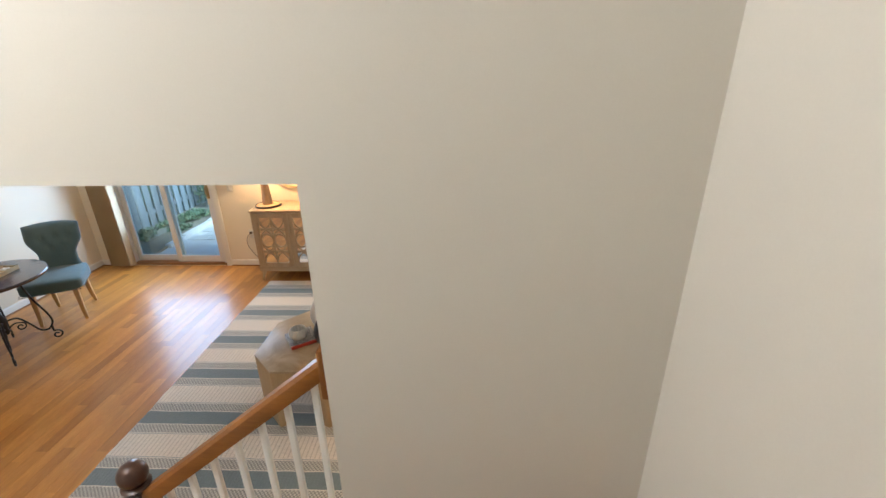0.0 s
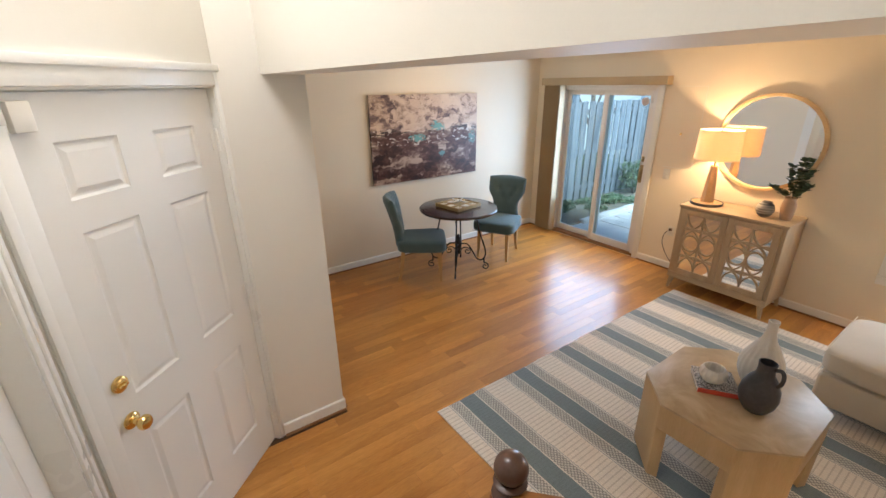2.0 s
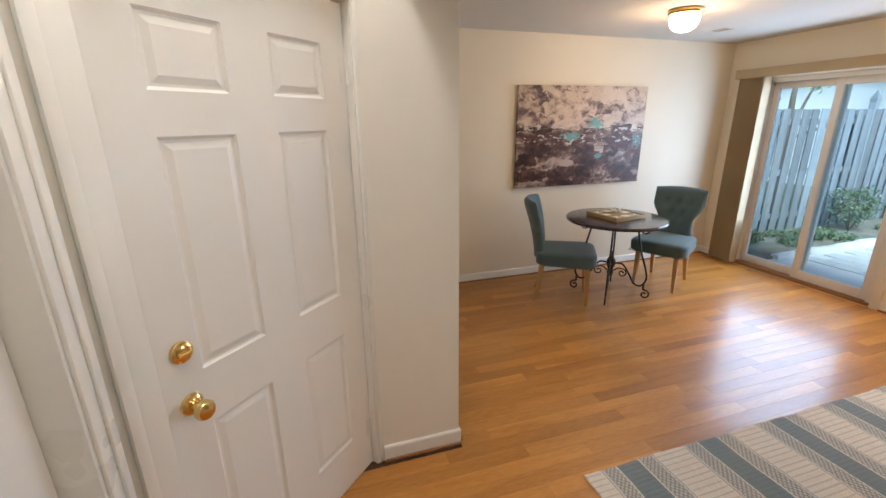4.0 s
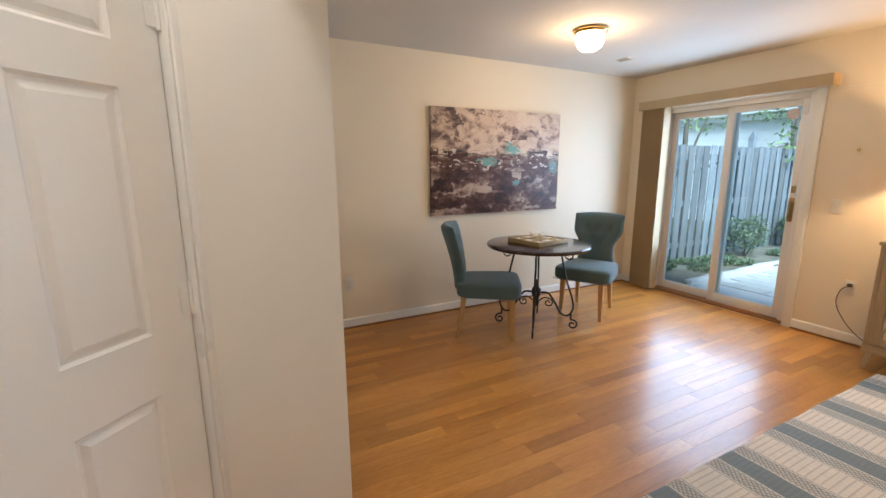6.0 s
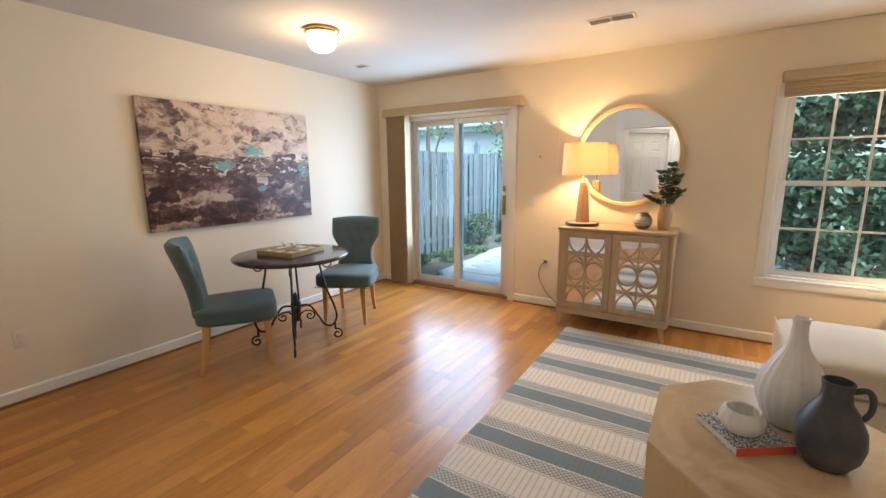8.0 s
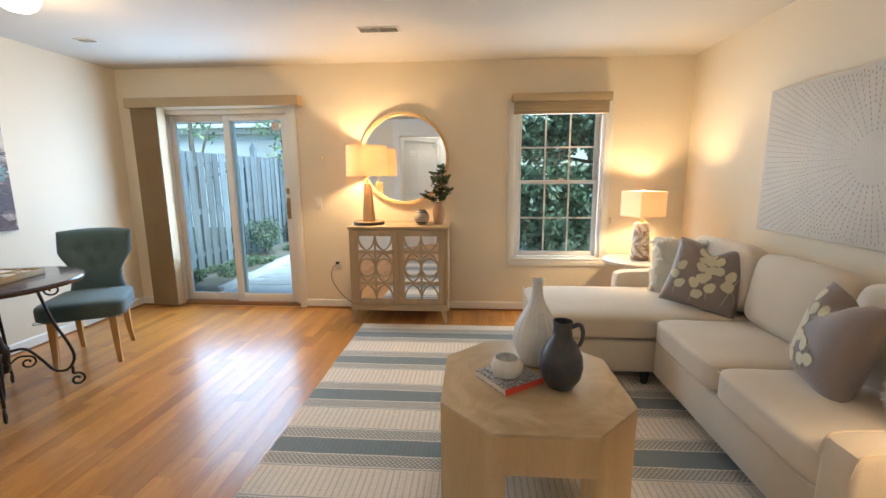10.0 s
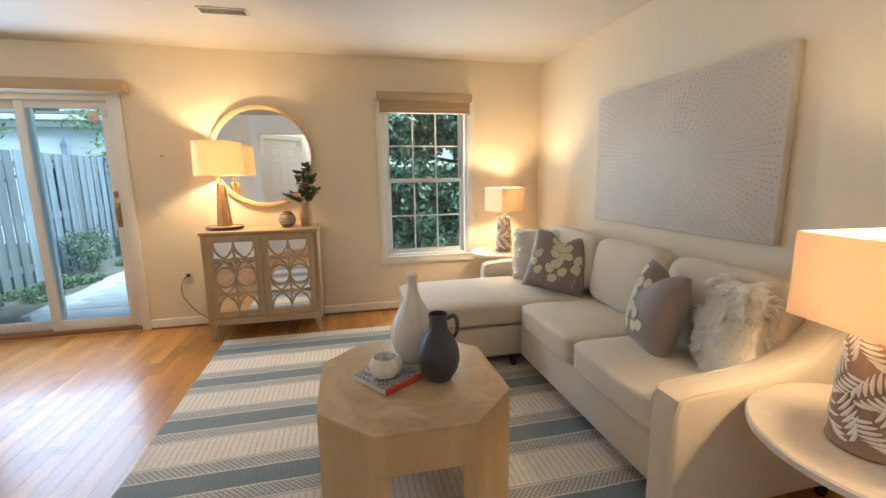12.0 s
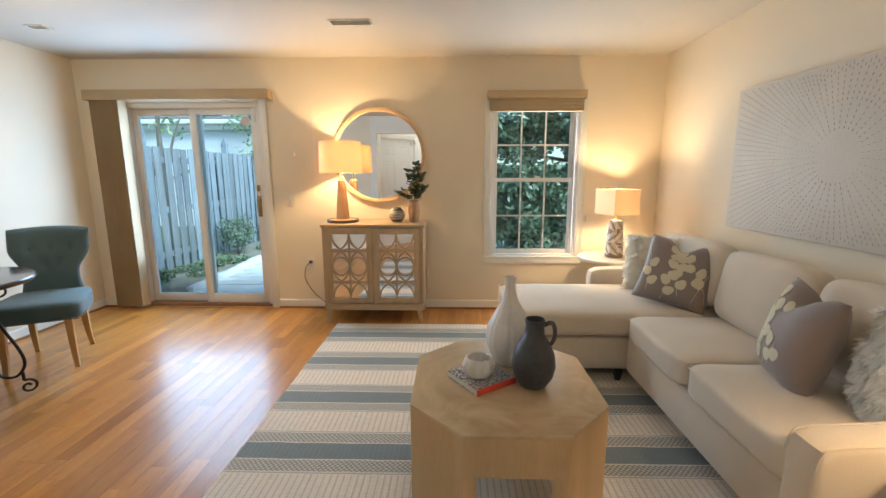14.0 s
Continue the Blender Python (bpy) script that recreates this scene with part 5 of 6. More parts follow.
solid("white_vase", lathe(bmesh.new(), prof, 84, flutes=21, ripple=0.022), M["ceramic"], pose(-0.52, 3.11, TT), "tall white ribbed ceramic bottle vase on the coffee table", "vase", smooth=50)
jg = thing("charcoal_jug", pose(-0.448, 2.905, TT, 0, 0, -12), "charcoal stoneware jug with one handle on the coffee table", "jug")
part("jug_body", lathe(bmesh.new(), [(0.040, 0), (0.052, 0.004), (0.078, 0.045), (0.087, 0.09), (0.082, 0.135), (0.060, 0.185), (0.040, 0.215), (0.036, 0.25), (0.040, 0.277), (0.036, 0.280), (0.031, 0.25), (0.034, 0.215), (0.04, 0.19)], 56), M["charcoal"], jg)
part("jug_handle", tube(bmesh.new(), curve_points([(0.035, 0, 0.256), (0.062, 0, 0.268), (0.076, 0, 0.248), (0.077, 0, 0.21), (0.064, 0, 0.178)], 6), 0.0095, 10, 0.8), M["charcoal"], jg)

# ---- sofa ----
sf = thing("sectional_sofa", pose(0, 0, 0), "oatmeal linen sectional sofa with a chaise, against the wall", "sofa")
Z0 = 0.095


def soft_box(x0, x1, y0, y1, z0, z1, r=0.02):
    return box(bmesh.new(), x0, x1, y0, y1, z0, z1, r, 3)


part("seat_base", soft_box(0.33, 1.10, 2.52, 3.86, Z0, 0.315), M["sofa"], sf)
part("chaise_base", soft_box(-0.40, 1.10, 3.865, 4.63, Z0, 0.307), M["sofa"], sf)


def seat_cushion(x0, x1, y0, y1, z0, h, name="seat_cushion", power=9.0, puff=0.25):
    bm = cushion(x1 - x0, y1 - y0, h, puff, 14, 14, power, 0.004)
    bmesh.ops.translate(bm, vec=((x0 + x1) / 2, (y0 + y1) / 2, z0), verts=bm.verts[:])
    c = part(name, bm, M["sofa"], sf, smooth=180)
    for z in (z0 + 0.012, z0 + h - 0.016):
        for a, b in (((x0 + 0.012, y0 + 0.03), (x0 + 0.012, y1 - 0.03)), ((x0 + 0.03, y1 - 0.012), (x1 - 0.03, y1 - 0.012)), ((x0 + 0.03, y0 + 0.012), (x1 - 0.03, y0 + 0.012))):
            part("piping", tube(bmesh.new(), [(*a, z), (*b, z)], 0.0035, 6), M["sofa"], c)
    return c


seat_cushion(0.30, 0.98, 2.525, 3.185, 0.318, 0.150)
seat_cushion(0.30, 0.98, 3.188, 3.845, 0.318, 0.150)
seat_cushion(-0.42, 0.98, 3.85, 4.62, 0.318, 0.155, "chaise_cushion")
# back frame
bm = bmesh.new()
box(bm, 1.00, 1.13, 2.42, 4.74, Z0, 0.80, 0.03, 3)
part("back_frame", bm, M["sofa"], sf)


def arm(y0, y1, x0, rise):
    bm = bmesh.new()
    prof = [(x0, Z0), (x0, 0.50), (x0 + 0.015, 0.555), (x0 + 0.06, 0.575), (x0 + 0.30, 0.590), (x0 + 0.45, 0.615), (x0 + 0.58, 0.66), (x0 + 0.68, 0.74 * rise + 0.66 * (1 - rise)), (x0 + 0.76, 0.80 * rise + 0.66 * (1 - rise)), (1.125, 0.81 * rise + 0.66 * (1 - rise)), (1.125, Z0)]
    prism(bm, prof, y0, y1, m=Matrix(((1, 0, 0, 0), (0, 0, 1, 0), (0, 1, 0, 0), (0, 0, 0, 1))))
    bmesh.ops.bevel(bm, geom=[e for e in bm.edges if abs(e.verts[0].co.y - e.verts[1].co.y) < 1e-4], offset=0.022, segments=3, profile=0.5, affect="EDGES")
    a = part("arm", bm, M["sofa"], sf)
    for y in (y0 + 0.006, y1 - 0.006):
        part("piping", tube(bmesh.new(), curve_points([(px, y, pz - 0.004) for px, pz in prof[1:-1]], 3), 0.0035, 6), M["sofa"], a)


arm(2.395, 2.518, 0.255, 1.0)
arm(4.635, 4.755, 0.33, 1.0)


def back_cushion(y0, y1, x, z, h, lean, name="back_cushion"):
    bm = cushion(y1 - y0, h, 0.17, 0.35, 14, 14, 5.0, 0.006)
    # cushion axes: width along y, height along z, thickness towards -x
    for v in bm.verts:
        w, hh, t = v.co
        cx = hh + h / 2
        v.co = Vector((x + cx * math.sin(radians(lean)) - t * math.cos(radians(lean)), (y0 + y1) / 2 + w, z + cx * math.cos(radians(lean)) + t * math.sin(radians(lean))))
    bmesh.ops.recalc_face_normals(bm, faces=bm.faces[:])
    part(name, bm, M["sofa"], sf, smooth=180)


back_cushion(2.53, 3.18, 0.955, 0.455, 0.43, 9)
back_cushion(3.19, 3.85, 0.955, 0.455, 0.43, 9)
back_cushion(3.86, 4.60, 0.955, 0.460, 0.43, 9)
for x, y in ((-0.36, 3.92), (-0.36, 4.57), (0.37, 2.46), (1.06, 2.46), (1.06, 4.69), (0.30, 3.90), (0.37, 4.69)):
    part("foot", lathe(bmesh.new(), [(0.018, 0.0085 if x < 0.6 else 0), (0.026, 0.05), (0.030, Z0)], 16, pose(x, y, 0)), M["sofa_dark"], sf, "black sofa foot")


# ---- cushions ----
def pillow_surface(u, v, w, h, t, side, chop=0.0):
    e = max(0.0, (1 - abs(u) ** 2.6) * (1 - abs(v) ** 2.6)) ** 0.55
    pinch = 1 - 0.07 * (1 - abs(v)) * abs(u) ** 3
    pinch2 = 1 - 0.07 * (1 - abs(u)) * abs(v) ** 3
    dip = chop * h * math.exp(-(u / 0.3) ** 2) * max(0.0, (v + 0.2) / 1.2) ** 2
    return Vector((u * w / 2 * pinch, side * t / 2 * e, v * h / 2 * pinch2 - dip))


def pillow_mesh(w, h, t, chop=0.0, n=20):
    bm = bmesh.new()
    grids = []
    for side in (-1, 1):
        g = [[bm.verts.new(pillow_surface(2 * i / n - 1, 2 * j / n - 1, w, h, t, side, chop)) for i in range(n + 1)] for j in range(n + 1)]
        for j in range(n):
            for i in range(n):
                q = (g[j][i], g[j][i + 1], g[j + 1][i + 1], g[j + 1][i])
                bm.faces.new(q if side < 0 else tuple(reversed(q)))
    bmesh.ops.remove_doubles(bm, verts=bm.verts[:], dist=0.0008)
    return bm


def floral_pillow(m, label, seed, w=0.46, h=0.46, t=0.16, chop=0.12, left=1.0):
    p = thing("throw_pillow", m, label, "pillow", "pillows on the sofa")
    part("pillow_cover", pillow_mesh(w, h, t, chop), M["taupe"], p, smooth=180)
    rng = random.Random(seed)

    def patch(bm, cu, cv, a, ru, rv):
        ring = []
        for i in range(12):
            b = 6.283 * i / 12
            lu, lv = ru * math.cos(b), rv * math.sin(b) * (1.0 if math.cos(b) < 0 else 0.8)
            ring.append((cu + lu * math.cos(a) - lv * math.sin(a), cv + lu * math.sin(a) + lv * math.cos(a)))
        if cu > left and not (cv < -0.35 and cu < left + 0.45) or any(abs(x) > 0.95 or abs(y) > 0.95 for x, y in ring):
            return
        vs = [bm.verts.new(pillow_surface(x, y, w, h, t, -1, chop) + Vector((0, -0.0025, 0))) for x, y in ring]
        c = bm.verts.new(pillow_surface(cu, cv, w, h, t, -1, chop) + Vector((0, -0.0045, 0)))
        for i in range(12):
            bm.faces.new((vs[i], vs[(i + 1) % 12], c))
    for k in range(6):
        x0 = -1.05 + (0.42 if left > 0.5 else 0.22) * k + rng.uniform(-0.06, 0.06)
        bend, a = rng.uniform(-0.5, 0.5), rng.uniform(1.1, 1.9)
        x, y = x0, -0.9 + rng.uniform(0, 0.25)
        bm = bmesh.new()
        stalk = [(x, y)]
        for q in range(7):
            a += bend * 0.3
            x, y = x + 0.26 * math.cos(a), y + 0.26 * math.sin(a)
            if abs(x) < 0.95 and abs(y) < 0.95 and x < left + 0.3:
                stalk.append((x, y))
            s = 1 if q % 2 else -1
            b = a + s * 0.95
            if rng.random() < 0.93:
                patch(bm, x + 0.13 * math.cos(b), y + 0.13 * math.sin(b), b, 0.165, 0.145)
        if len(bm.faces):
            tube(bm, [pillow_surface(max(-0.93, min(0.93, px)), max(-0.93, min(0.93, py)), w, h, t, -1, chop) + Vector((0, -0.002, 0)) for px, py in stalk], 0.0014, 5)
            part("embroidered_sprig", bm, M["petal"], p, "pale cream embroidered leaf sprig")
        else:
            bm.free()
    return p


def fur_pillow(m, label, seed, w=0.44, h=0.44, t=0.15, n=4200, length=0.062):
    p = thing("fur_pillow", m, label, "pillow", "pillows on the sofa")
    part("pillow_cover", pillow_mesh(w, h, t * 1.15), M["fur"], p, smooth=180)
    rng = np.random.RandomState(seed)
    verts, faces = [], []
    for k in range(n):
        u, v = rng.uniform(-1, 1, 2)
        side = -1 if rng.rand() < 0.62 else 1
        b = pillow_surface(u, v, w, h, t, side)
        clump = Vector((noise.noise(b * 22), 0, noise.noise(b * 22 + Vector((9, 9, 9)))))
        nrm = Vector((u * 0.35, side * (1.1 - max(abs(u), abs(v)) * 0.7), v * 0.35)).normalized()
        d = (nrm * 0.55 + Vector((0, 0, -0.75)) + clump * 1.1 + Vector(rng.normal(0, 0.14, 3))).normalized()
        L = length * rng.uniform(0.5, 1.1)
        s = d.cross(nrm).normalized() * 0.0044
        q = len(verts)
        mid = b + nrm * 0.008 + d * L * 0.5
        tip = mid + (d + Vector((0, 0, -0.5))).normalized() * L * 0.5
        verts += [b - s, b + s, mid + s * 1.1, mid - s * 1.1, tip]
        faces += [(q, q + 1, q + 2, q + 3), (q + 3, q + 2, q + 4)]
    me = bpy.data.meshes.new("fur")
    me.from_pydata([tuple(v) for v in verts], [], faces)
    me.materials.append(M["fur_pile"])
    ob = new("fur_pile", me)
    ob.parent = p
    tagged(ob, "long shaggy white pile", kind="stuff")
    return p


def leaning(x, y, z, face, lean, roll=0):
    """A pillow's pose: its front (local -y) turned by face about z, leaning back."""
    return pose(x, y, z, 0, 0, face) @ pose(0, 0, 0, -lean, 0, 0) @ pose(0, 0, 0, 0, roll, 0)


floral_pillow(leaning(0.70, 4.05, 0.685, -38, 22, 9), "taupe pillow with cream embroidered flowers at the chaise end", 3, 0.44, 0.45, 0.16, 0.15)
fur_pillow(leaning(0.70, 4.40, 0.675, -35, 14, 0), "shaggy white faux-fur pillow at the chaise end", 11, 0.36, 0.42, 0.15, 6500, 0.052)
floral_pillow(leaning(0.655, 2.99, 0.665, -102, 12, 4), "plump taupe pillow with cream embroidered flowers", 5, 0.36, 0.43, 0.19, 0.15, -0.05)
fur_pillow(leaning(0.75, 2.66, 0.675, -108, 8, -2), "shaggy white faux-fur pillow by the sofa arm", 12, 0.30, 0.42, 0.16, 7000, 0.050)


# ---- side tables and their lamps ----
def side_table(m, r, h, label):
    t = thing("side_table", m, label, "side table", "side tables by the sofa")
    part("tabletop", lathe(bmesh.new(), [(r - 0.012, h - 0.03), (r, h - 0.024), (r, h - 0.006), (r - 0.006, h)], 64), M["white_top"], t)
    part("pedestal", lathe(bmesh.new(), [(0.17, 0), (0.175, 0.012), (0.10, 0.05), (0.045, 0.16), (0.038, 0.30), (0.06, 0.46), (0.15, h - 0.04), (0.18, h - 0.0305)], 40), M["white_top"], t)
    return t


side_table(pose(0.66, 5.075, 0), 0.30, 0.60, "round pale side table with a flared pedestal, in the far corner")
side_table(pose(0.66, 2.042, 0), 0.348, 0.58, "round pale side table with a flared pedestal, beside the sofa arm")


def carved_lamp(m, half, label, top=0.600, R=0.092, low=0.383):
    l = thing("carved_lamp", m, label, "lamp", "table lamps")
    H = 0.335
    prof = [(R - 0.006, 0), (R + 0.004, 0.008), (R, 0.03), (R - 0.006, H * 0.5), (R - 0.014, H - 0.03), (R - 0.022, H - 0.008), (R - 0.035, H)]
    part("body", lathe(bmesh.new(), prof, 48), M["carve_brown"], l, "brown carved lamp body")

    def on(u, z, lift):
        k = z / H
        r = R + 0.002 - 0.016 * k * k + lift
        return Vector((r * math.cos(u), r * math.sin(u), z))

    def stroke(bm, pts, w):
        n = len(pts)
        rows = []
        for i, (u, z) in enumerate(pts):
            a, b = pts[max(i - 1, 0)], pts[min(i + 1, n - 1)]
            du, dz = (b[0] - a[0]) * R, b[1] - a[1]
            L = math.hypot(du, dz) or 1
            ww = w * math.sin(math.pi * (0.12 + 0.88 * i / (n - 1))) + 0.0004
            nu, nz = -dz / L * ww / R, du / L * ww
            rows.append((bm.verts.new(on(u - nu, z - nz, 0.0)), bm.verts.new(on(u, z, 0.0014)), bm.verts.new(on(u + nu, z + nz, 0.0))))
        for a, b in zip(rows, rows[1:]):
            bm.faces.new((a[0], b[0], b[1], a[1]))
            bm.faces.new((a[1], b[1], b[2], a[2]))
    rng = random.Random(21)
    for k in range(18):
        row = k % 3
        a0 = (k // 3) * 6.283 / 6 + 0.35 * row
        zc = 0.03 + row * 0.105
        tilt = radians((38, -42, 30)[row] + rng.uniform(-14, 14))
        bm = bmesh.new()
        for i in range(1, 8):
            t0 = -0.045 + 0.125 * i / 8
            for s in (-1, 1):
                reach = 0.052 * math.sin(math.pi * (0.22 + 0.66 * (1 - i / 9)))
                pts = []
                for q in range(6):
                    ls, lt = s * (0.003 + reach * q / 5), t0 + 0.030 * (q / 5) ** 1.5
                    du = ls * math.cos(tilt) - lt * math.sin(tilt)
                    dz = ls * math.sin(tilt) + lt * math.cos(tilt)
                    pts.append((a0 + du / R, min(H - 0.014, max(0.010, zc + 0.03 + dz))))
                if max(p[1] for p in pts) - min(p[1] for p in pts) > 0.004:
                    stroke(bm, pts, 0.0046)
        part("carved_leaf", bm, M["carve_white"], l, "raised white carved leaf")
    part("neck", lathe(bmesh.new(), [(0.03, H), (0.028, H + 0.012), (0.009, H + 0.016), (0.009, H + 0.05)], 20), M["brass"], l)
    part("shade", ring_shade(bmesh.new(), half, half, low, top, square=True), M["shade"], l, "cream square lamp shade, lit", smooth=20)
    bm = tube(bmesh.new(), [(-half + 0.002, 0, top - 0.006), (half - 0.002, 0, top - 0.006)], 0.002, 6)
    tube(bm, [(0, 0, H + 0.05), (0, 0, top + 0.005)], 0.003, 6)
    part("spider", bm, M["brass"], l)
    part("finial", lathe(bmesh.new(), [(0.004, top + 0.005), (0.009, top + 0.012), (0.004, top + 0.022)], 12), M["brass"], l)
    bulb(l, top - 0.11)
    return l


carved_lamp(pose(0.665, 5.06, 0.60, 0, 0, 19), 0.128, "carved lamp with square shade in the corner behind the chaise", 0.600, 0.074)
carved_lamp(pose(0.562, 2.05, 0.581, 0, 0, -6), 0.150, "lamp with carved leaf body and square shade beside the sofa", 0.574, low=0.338)

# ---- outdoors ----
pv = setting("pavement_patio", B(-4.35, 6.0, YB + 0.16, 16, -0.12, -0.105), M["patio"])
ed = thing("bed_edging", pose(0, 0, 0), "low stone edging between patio and planted bed", "edging")
for i in range(16):
    y = 6.3 + i * 0.42
    x = -4.05 - 0.013 * i
    part("edging_stone", B(x - 0.05, x + 0.05, y + 0.006, y + 0.41, -0.12, -0.045 + 0.008 * math.sin(i * 2.1), 0.012), M["patio"], ed)
setting("ground_bed", B(-4.98, -4.06, YB + 0.16, 14, -0.12, -0.075), M["soil"])
fn = thing("board_fence", pose(-5.0, 0, 0), "weathered grey shadow-box board fence along the patio", "fence")
rng = random.Random(6)
bme = mesh_from(B(-0.009, 0.009, -0.07, 0.07, 0, 1.82, 0.003), "fence_board", M["fence"], 35)
y = 4.4
i = 0
while y < 15:
    for dx, dy in ((0.035, 0.0), (-0.035, 0.10)):
        o = new("fence_board", bme)
        o.parent = fn
        o.matrix_basis = pose(dx, y + dy, -0.10 + rng.uniform(-0.012, 0.012), 0, rng.uniform(-0.4, 0.4), 0)
    if i % 11 == 3:
        part("post", B(-0.045, 0.045, y - 0.105, y - 0.015, -0.12, 1.84, 0.004), M["fence"], fn)
        part("post_cap", lathe(bmesh.new(), [(0.07, 1.84), (0.07, 1.87), (0.012, 1.99), (0.0, 2.0)], 4, pose(0, y - 0.06, 0, 0, 0, 45)), M["fence"], fn)
    y += 0.195
    i += 1
for z in (0.12, 0.78, 1.50):
    part("rail", B(-0.022, 0.022, 4.3, 15.0, z, z + 0.09, 0.003), M["fence"], fn)


def leaf_cloud(name, centre, radii, n, size, seed, mat, parent, label=""):
    rs = np.random.RandomState(seed)
    d = rs.normal(size=(n, 3))
    d /= np.linalg.norm(d, axis=1)[:, None]
    r = rs.uniform(0.35, 1.0, n) ** 0.5
    lump = np.array([0.75 + 0.5 * noise.noise(Vector(q) * 2.2 + Vector((seed, 0, 0))) for q in d])
    p = np.array(centre) + d * (r * lump)[:, None] * np.array(radii)
    a = rs.normal(size=(n, 3))
    a /= np.linalg.norm(a, axis=1)[:, None]
    b = np.cross(a, rs.normal(size=(n, 3)))
    b /= np.linalg.norm(b, axis=1)[:, None]
    s = size * rs.uniform(0.6, 1.3, n)[:, None]
    v = np.stack([p - a * s, p + b * s * 0.45, p + a * s, p - b * s * 0.45], 1).reshape(-1, 3)
    f = [(4 * i, 4 * i + 1, 4 * i + 2, 4 * i + 3) for i in range(n)]
    me = bpy.data.meshes.new(name)
    me.from_pydata(v.tolist(), [], f)
    me.materials.append(mat)
    o = new(name, me)
    o.parent = parent
    return tagged(o, label, kind="stuff")


def tree(x, y, h, seed, label, crowns, n, size, base=-0.12, leaf="foliage"):
    t = thing("tree", pose(x, y, base), label, "tree")
    rs = random.Random(seed)
    bm = bmesh.new()
    tube(bm, curve_points([(0, 0, 0), (0.05, 0.02, h * 0.3), (-0.04, 0.05, h * 0.65), (0.05, 0, h * 0.95)], 5), [0.09 * (1 - 0.05 * k) for k in range(16)], 10)
    part("trunk", bm, M["bark"], t)
    for k, (c, r) in enumerate(crowns):
        part("limb", tube(bmesh.new(), curve_points([(0, 0, h * 0.35 + 0.1 * k), (c[0] * 0.5, c[1] * 0.5, (c[2] + h * 0.4) / 2 + 0.1), c], 5), [0.035 * (1 - 0.07 * q) for q in range(11)], 8), M["bark"], t)
        leaf_cloud("crown", c, r, n, size, seed * 7 + k, M[leaf], t)
    return t


def bush(x, y, rx, ry, rz, n, size, seed, label, base=-0.09):
    t = thing("bush", pose(x, y, base), label, "bush")
    bm = bmesh.new()
    rs = random.Random(seed)
    for k in range(5):
        a = k * 1.26
        tube(bm, [(0, 0, 0), (rx * 0.3 * math.cos(a), ry * 0.3 * math.sin(a), rz * 0.7), (rx * 0.6 * math.cos(a), ry * 0.6 * math.sin(a), rz * 1.3)], 0.008, 6)
    part("branches", bm, M["bark"], t)
    leaf_cloud("foliage", (0, 0, rz), (rx, ry, rz), n, size, seed, M["foliage"], t)
    return t


bush(-4.62, 8.7, 0.38, 0.5, 0.40, 1700, 0.024, 31, "green shrub in the bed by the fence")
bush(-4.50, 7.7, 0.25, 0.4, 0.09, 900, 0.03, 32, "low green ground cover by the fence")
bush(-4.62, 6.6, 0.18, 0.3, 0.10, 600, 0.03, 33, "small green ground cover by the fence")
for i, (x, y) in enumerate(((-4.35, 7.1), (-4.72, 7.3), (-4.3, 8.0), (-4.4, 9.3))):
    bush(x, y, 0.20, 0.30, 0.06, 280, 0.028, 61 + i, "low light-green ground cover in the planted bed")
bush(-4.65, 10.4, 0.30, 0.6, 0.40, 1200, 0.035, 34, "green shrub against the fence")
tree(-6.2, 9.2, 3.2, 41, "slim broadleaf tree behind the fence", [((0.3, 0.2, 2.5), (0.8, 0.8, 0.45)), ((-0.4, -0.9, 2.7), (0.7, 0.9, 0.4)), ((1.2, 1.2, 1.9), (0.35, 0.5, 0.45))], 80, 0.06, leaf="sunlit_leaf")
tree(-5.7, 12.2, 3.4, 42, "broadleaf tree hanging over the fence", [((0.8, 0.0, 2.1), (0.5, 0.9, 0.6)), ((0.9, -0.9, 1.75), (0.35, 0.6, 0.5)), ((-0.4, 0.6, 2.8), (0.9, 0.9, 0.4))], 240, 0.06, leaf="sunlit_leaf")
tree(0.4, 8.1, 3.6, 43, "dense dark evergreen outside the window", [((-0.9, -0.1, 1.0), (0.95, 0.7, 1.1)), ((0.1, -0.2, 0.9), (0.9, 0.7, 1.0)), ((1.0, 0.0, 1.0), (0.95, 0.7, 1.1)), ((-0.5, 0.0, 2.3), (1.2, 0.8, 0.9)), ((0.8, 0.1, 2.4), (1.2, 0.8, 0.9)), ((2.0, 0.4, 1.6), (1.1, 0.8, 1.4))], 5200, 0.06)
hs = thing("neighbour_house", pose(-10.5, 13.2, -0.12), "white-sided neighbouring house beyond the fence", "house")
bm = bmesh.new()
for i in range(26):
    box(bm, -5.0, 5.0, -0.03, 0.0, i * 0.2, i * 0.2 + 0.198, 0.0)
box(bm, -5.0, 5.0, 0.0, 6.0, 0.0, 5.2)
part("wall", bm, M["siding"], hs)
bm = prism(bmesh.new(), [(-0.5, 5.2), (6.5, 5.2), (3.0, 7.4)], -5.3, 5.3, m=Matrix(((0, 0, 1, 0), (1, 0, 0, 0), (0, 1, 0, 0), (0, 0, 0, 1))))
part("roof", bm, M["roof"], hs)
part("eave", B(-5.3, 5.3, -0.16, -0.035, 2.66, 2.86, 0.01), M["siding"], hs, "white eave board")
part("gutter", B(-5.3, 5.3, -0.27, -0.165, 2.80, 2.93, 0.02), M["vinyl"], hs, "white rain gutter")
part("porch_roof", prism(bmesh.new(), [(-0.27, 2.94), (-0.035, 2.94), (-0.035, 3.05)], -5.3, 5.3, m=Matrix(((0, 0, 1, 0), (1, 0, 0, 0), (0, 1, 0, 0), (0, 0, 0, 1)))), M["roof"], hs, "grey shingled lower roof")
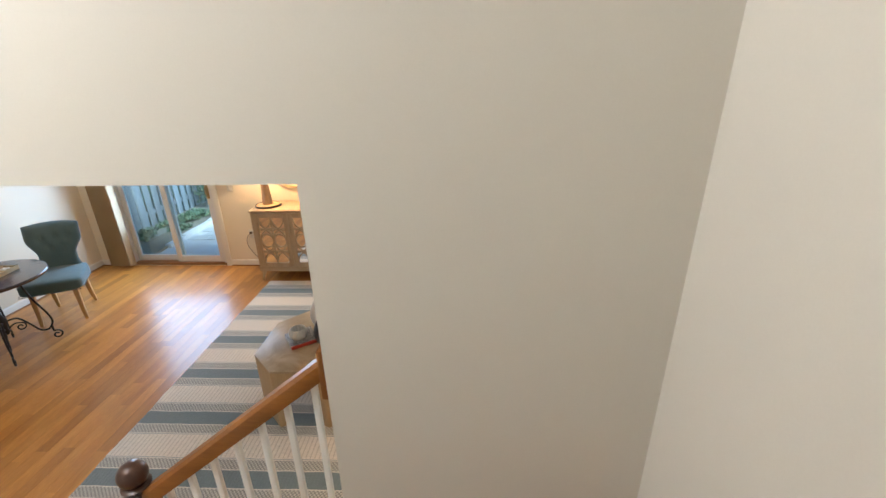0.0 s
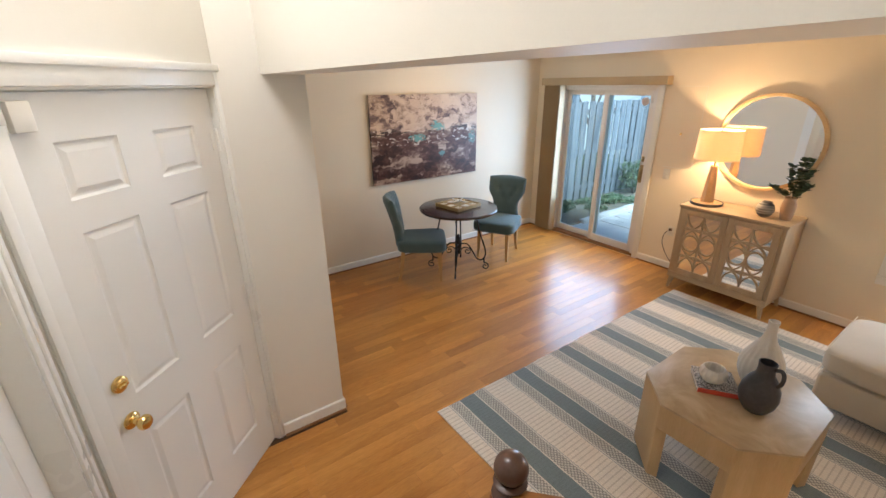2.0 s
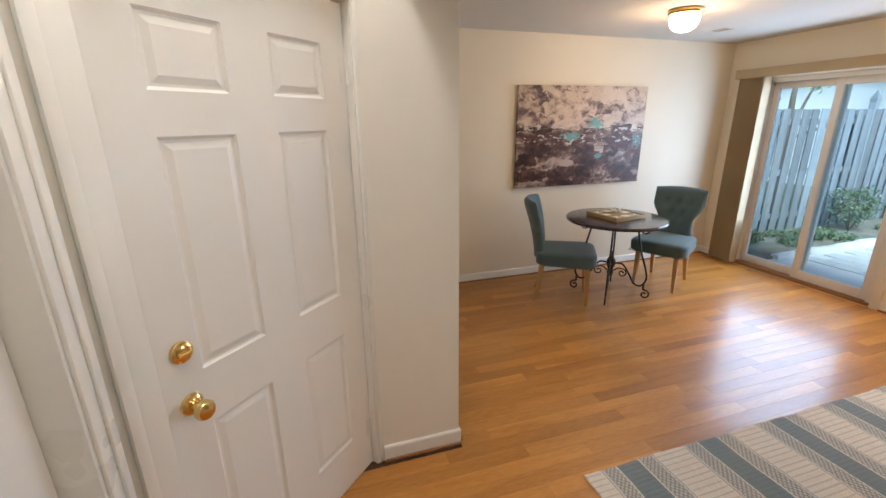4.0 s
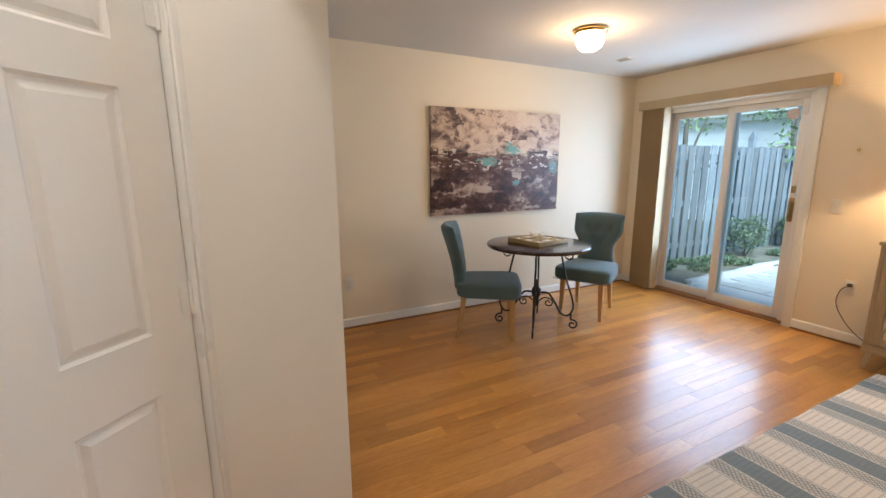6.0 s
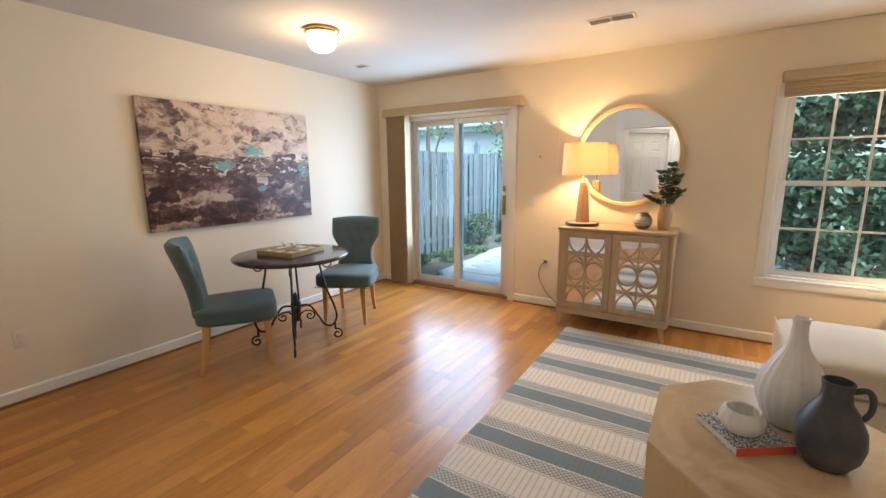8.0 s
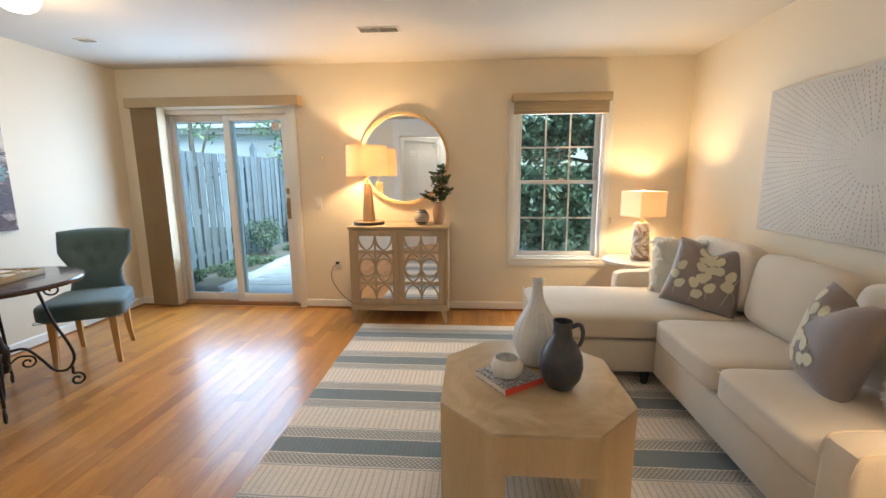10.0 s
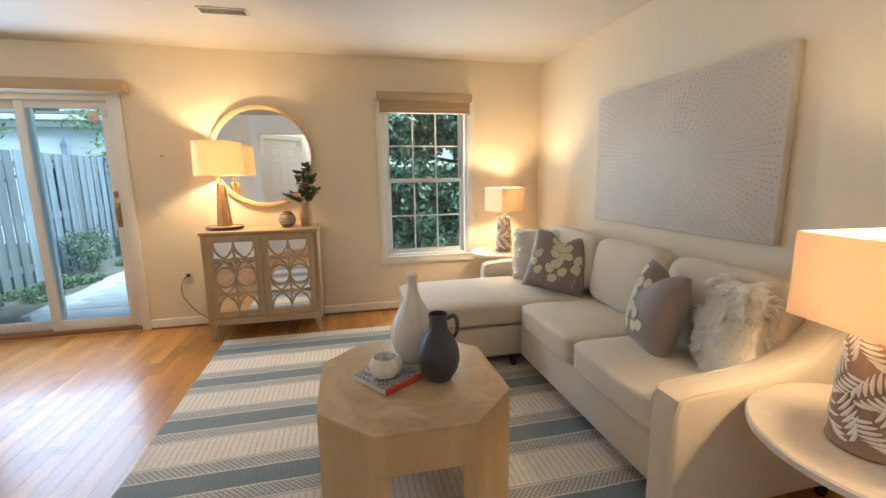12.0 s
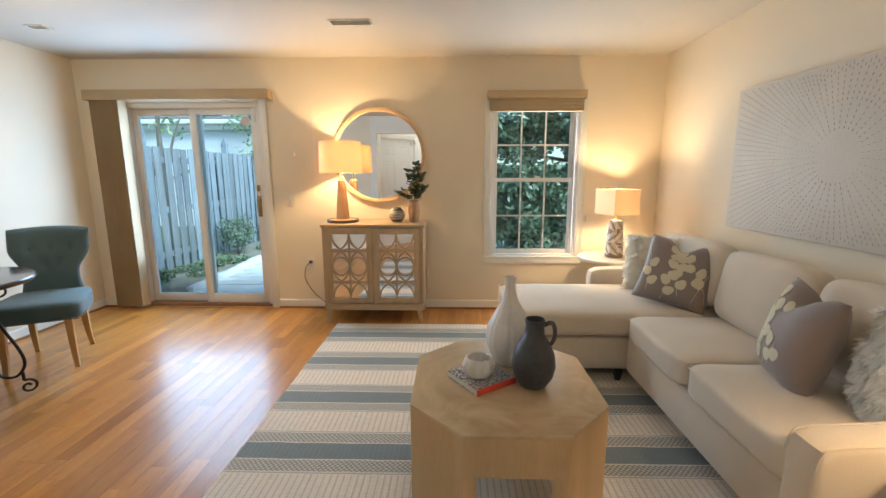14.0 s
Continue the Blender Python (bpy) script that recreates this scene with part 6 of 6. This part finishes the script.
for x in (-2.6, 0.2, 3.0):
    w = part("window", B(x - 0.5, x + 0.5, -0.09, -0.045, 2.9, 4.3, 0.01), M["vinyl"], hs)
    part("pane", B(x - 0.42, x + 0.42, -0.098, -0.091, 2.98, 4.22), M["charcoal"], w)
fb = setting("backdrop_hedge", B(-14, 14, 24, 24.3, -0.3, 1.8), M["foliage"])

# ---- patio pavers ----
patio = bpy.data.objects["pavement_patio"]
rng = random.Random(3)
paver = mesh_from(B(-0.146, 0.146, -0.096, 0.096, 0.0, 0.012, 0.003, 1), "paver", M["paver"])
for j in range(26):
    for i in range(9):
        o = new("paver", paver)
        o.parent = patio
        o.matrix_basis = pose(-3.80 + i * 0.30 + (0.15 if j % 2 else 0.0), 6.75 + j * 0.20, -0.105 + rng.uniform(-0.002, 0.002), rng.uniform(-0.4, 0.4), rng.uniform(-0.4, 0.4), 0)

# ---- floor planks ----
PW = 0.0835
rng = random.Random(12)
lens = (0.38, 0.52, 0.66, 0.84, 1.05, 1.30)
pm = {}
for L in lens:
    bm = bmesh.new()
    g = 0.0002
    w2 = PW / 2
    vs = {}
    for k, (ins, z) in enumerate(((g, -0.004), (g, -0.0004), (g + 0.0005, 0.0))):
        vs[k] = [bm.verts.new((sx * (w2 - ins), sy * (L / 2 - ins), z)) for sx, sy in ((-1, -1), (1, -1), (1, 1), (-1, 1))]
    for k in (0, 1):
        for i in range(4):
            bm.faces.new((vs[k][i], vs[k][(i + 1) % 4], vs[k + 1][(i + 1) % 4], vs[k + 1][i]))
    bm.faces.new(vs[2])
    pm[L] = mesh_from(bm, "plank", M["plank"])
floor = bpy.data.objects["floor"]
near, rest = [], []
x = XL + PW / 2
while x < XR - PW / 2 + 0.04:
    ylo = -0.55 if WX < x < -0.42 else (1.41 if x < WX else 1.15)
    y = ylo - rng.uniform(0, 0.5)
    while y < YB - 0.001:
        L = rng.choice(lens)
        c = y + L / 2
        if c - L / 2 < ylo or y + L > YB:
            lo, hi = max(y, ylo), min(y + L, YB)
            if hi - lo > 0.03:
                rest.append((x, (lo + hi) / 2, hi - lo))
        else:
            near.append((x, c, L))
        y += L
    x += PW
near.sort(key=lambda p: abs(p[0] + 2.2) + 0.5 * abs(p[1] - 2.6))
for x, c, L in near[:300]:
    o = new("plank", pm[L])
    o.parent = floor
    o.matrix_basis = pose(x, c, 0)
rest += near[300:]
verts, faces = [], []
for x, c, L in rest:
    q = len(verts)
    g = 0.0002
    for ins, z in ((g, -0.004), (g, -0.0004), (g + 0.0005, 0.0)):
        verts += [(x + sx * (PW / 2 - ins), c + sy * (L / 2 - ins), z) for sx, sy in ((-1, -1), (1, -1), (1, 1), (-1, 1))]
    for k in (0, 4):
        faces += [(q + k + i, q + k + (i + 1) % 4, q + k + 4 + (i + 1) % 4, q + k + 4 + i) for i in range(4)]
    faces.append((q + 8, q + 9, q + 10, q + 11))
me = bpy.data.meshes.new("planks")
me.from_pydata(verts, [], faces)
me.materials.append(M["plank_rest"])
o = new("planks", me)
o.parent = floor
tagged(o, "narrow oak floor planks", kind="stuff")
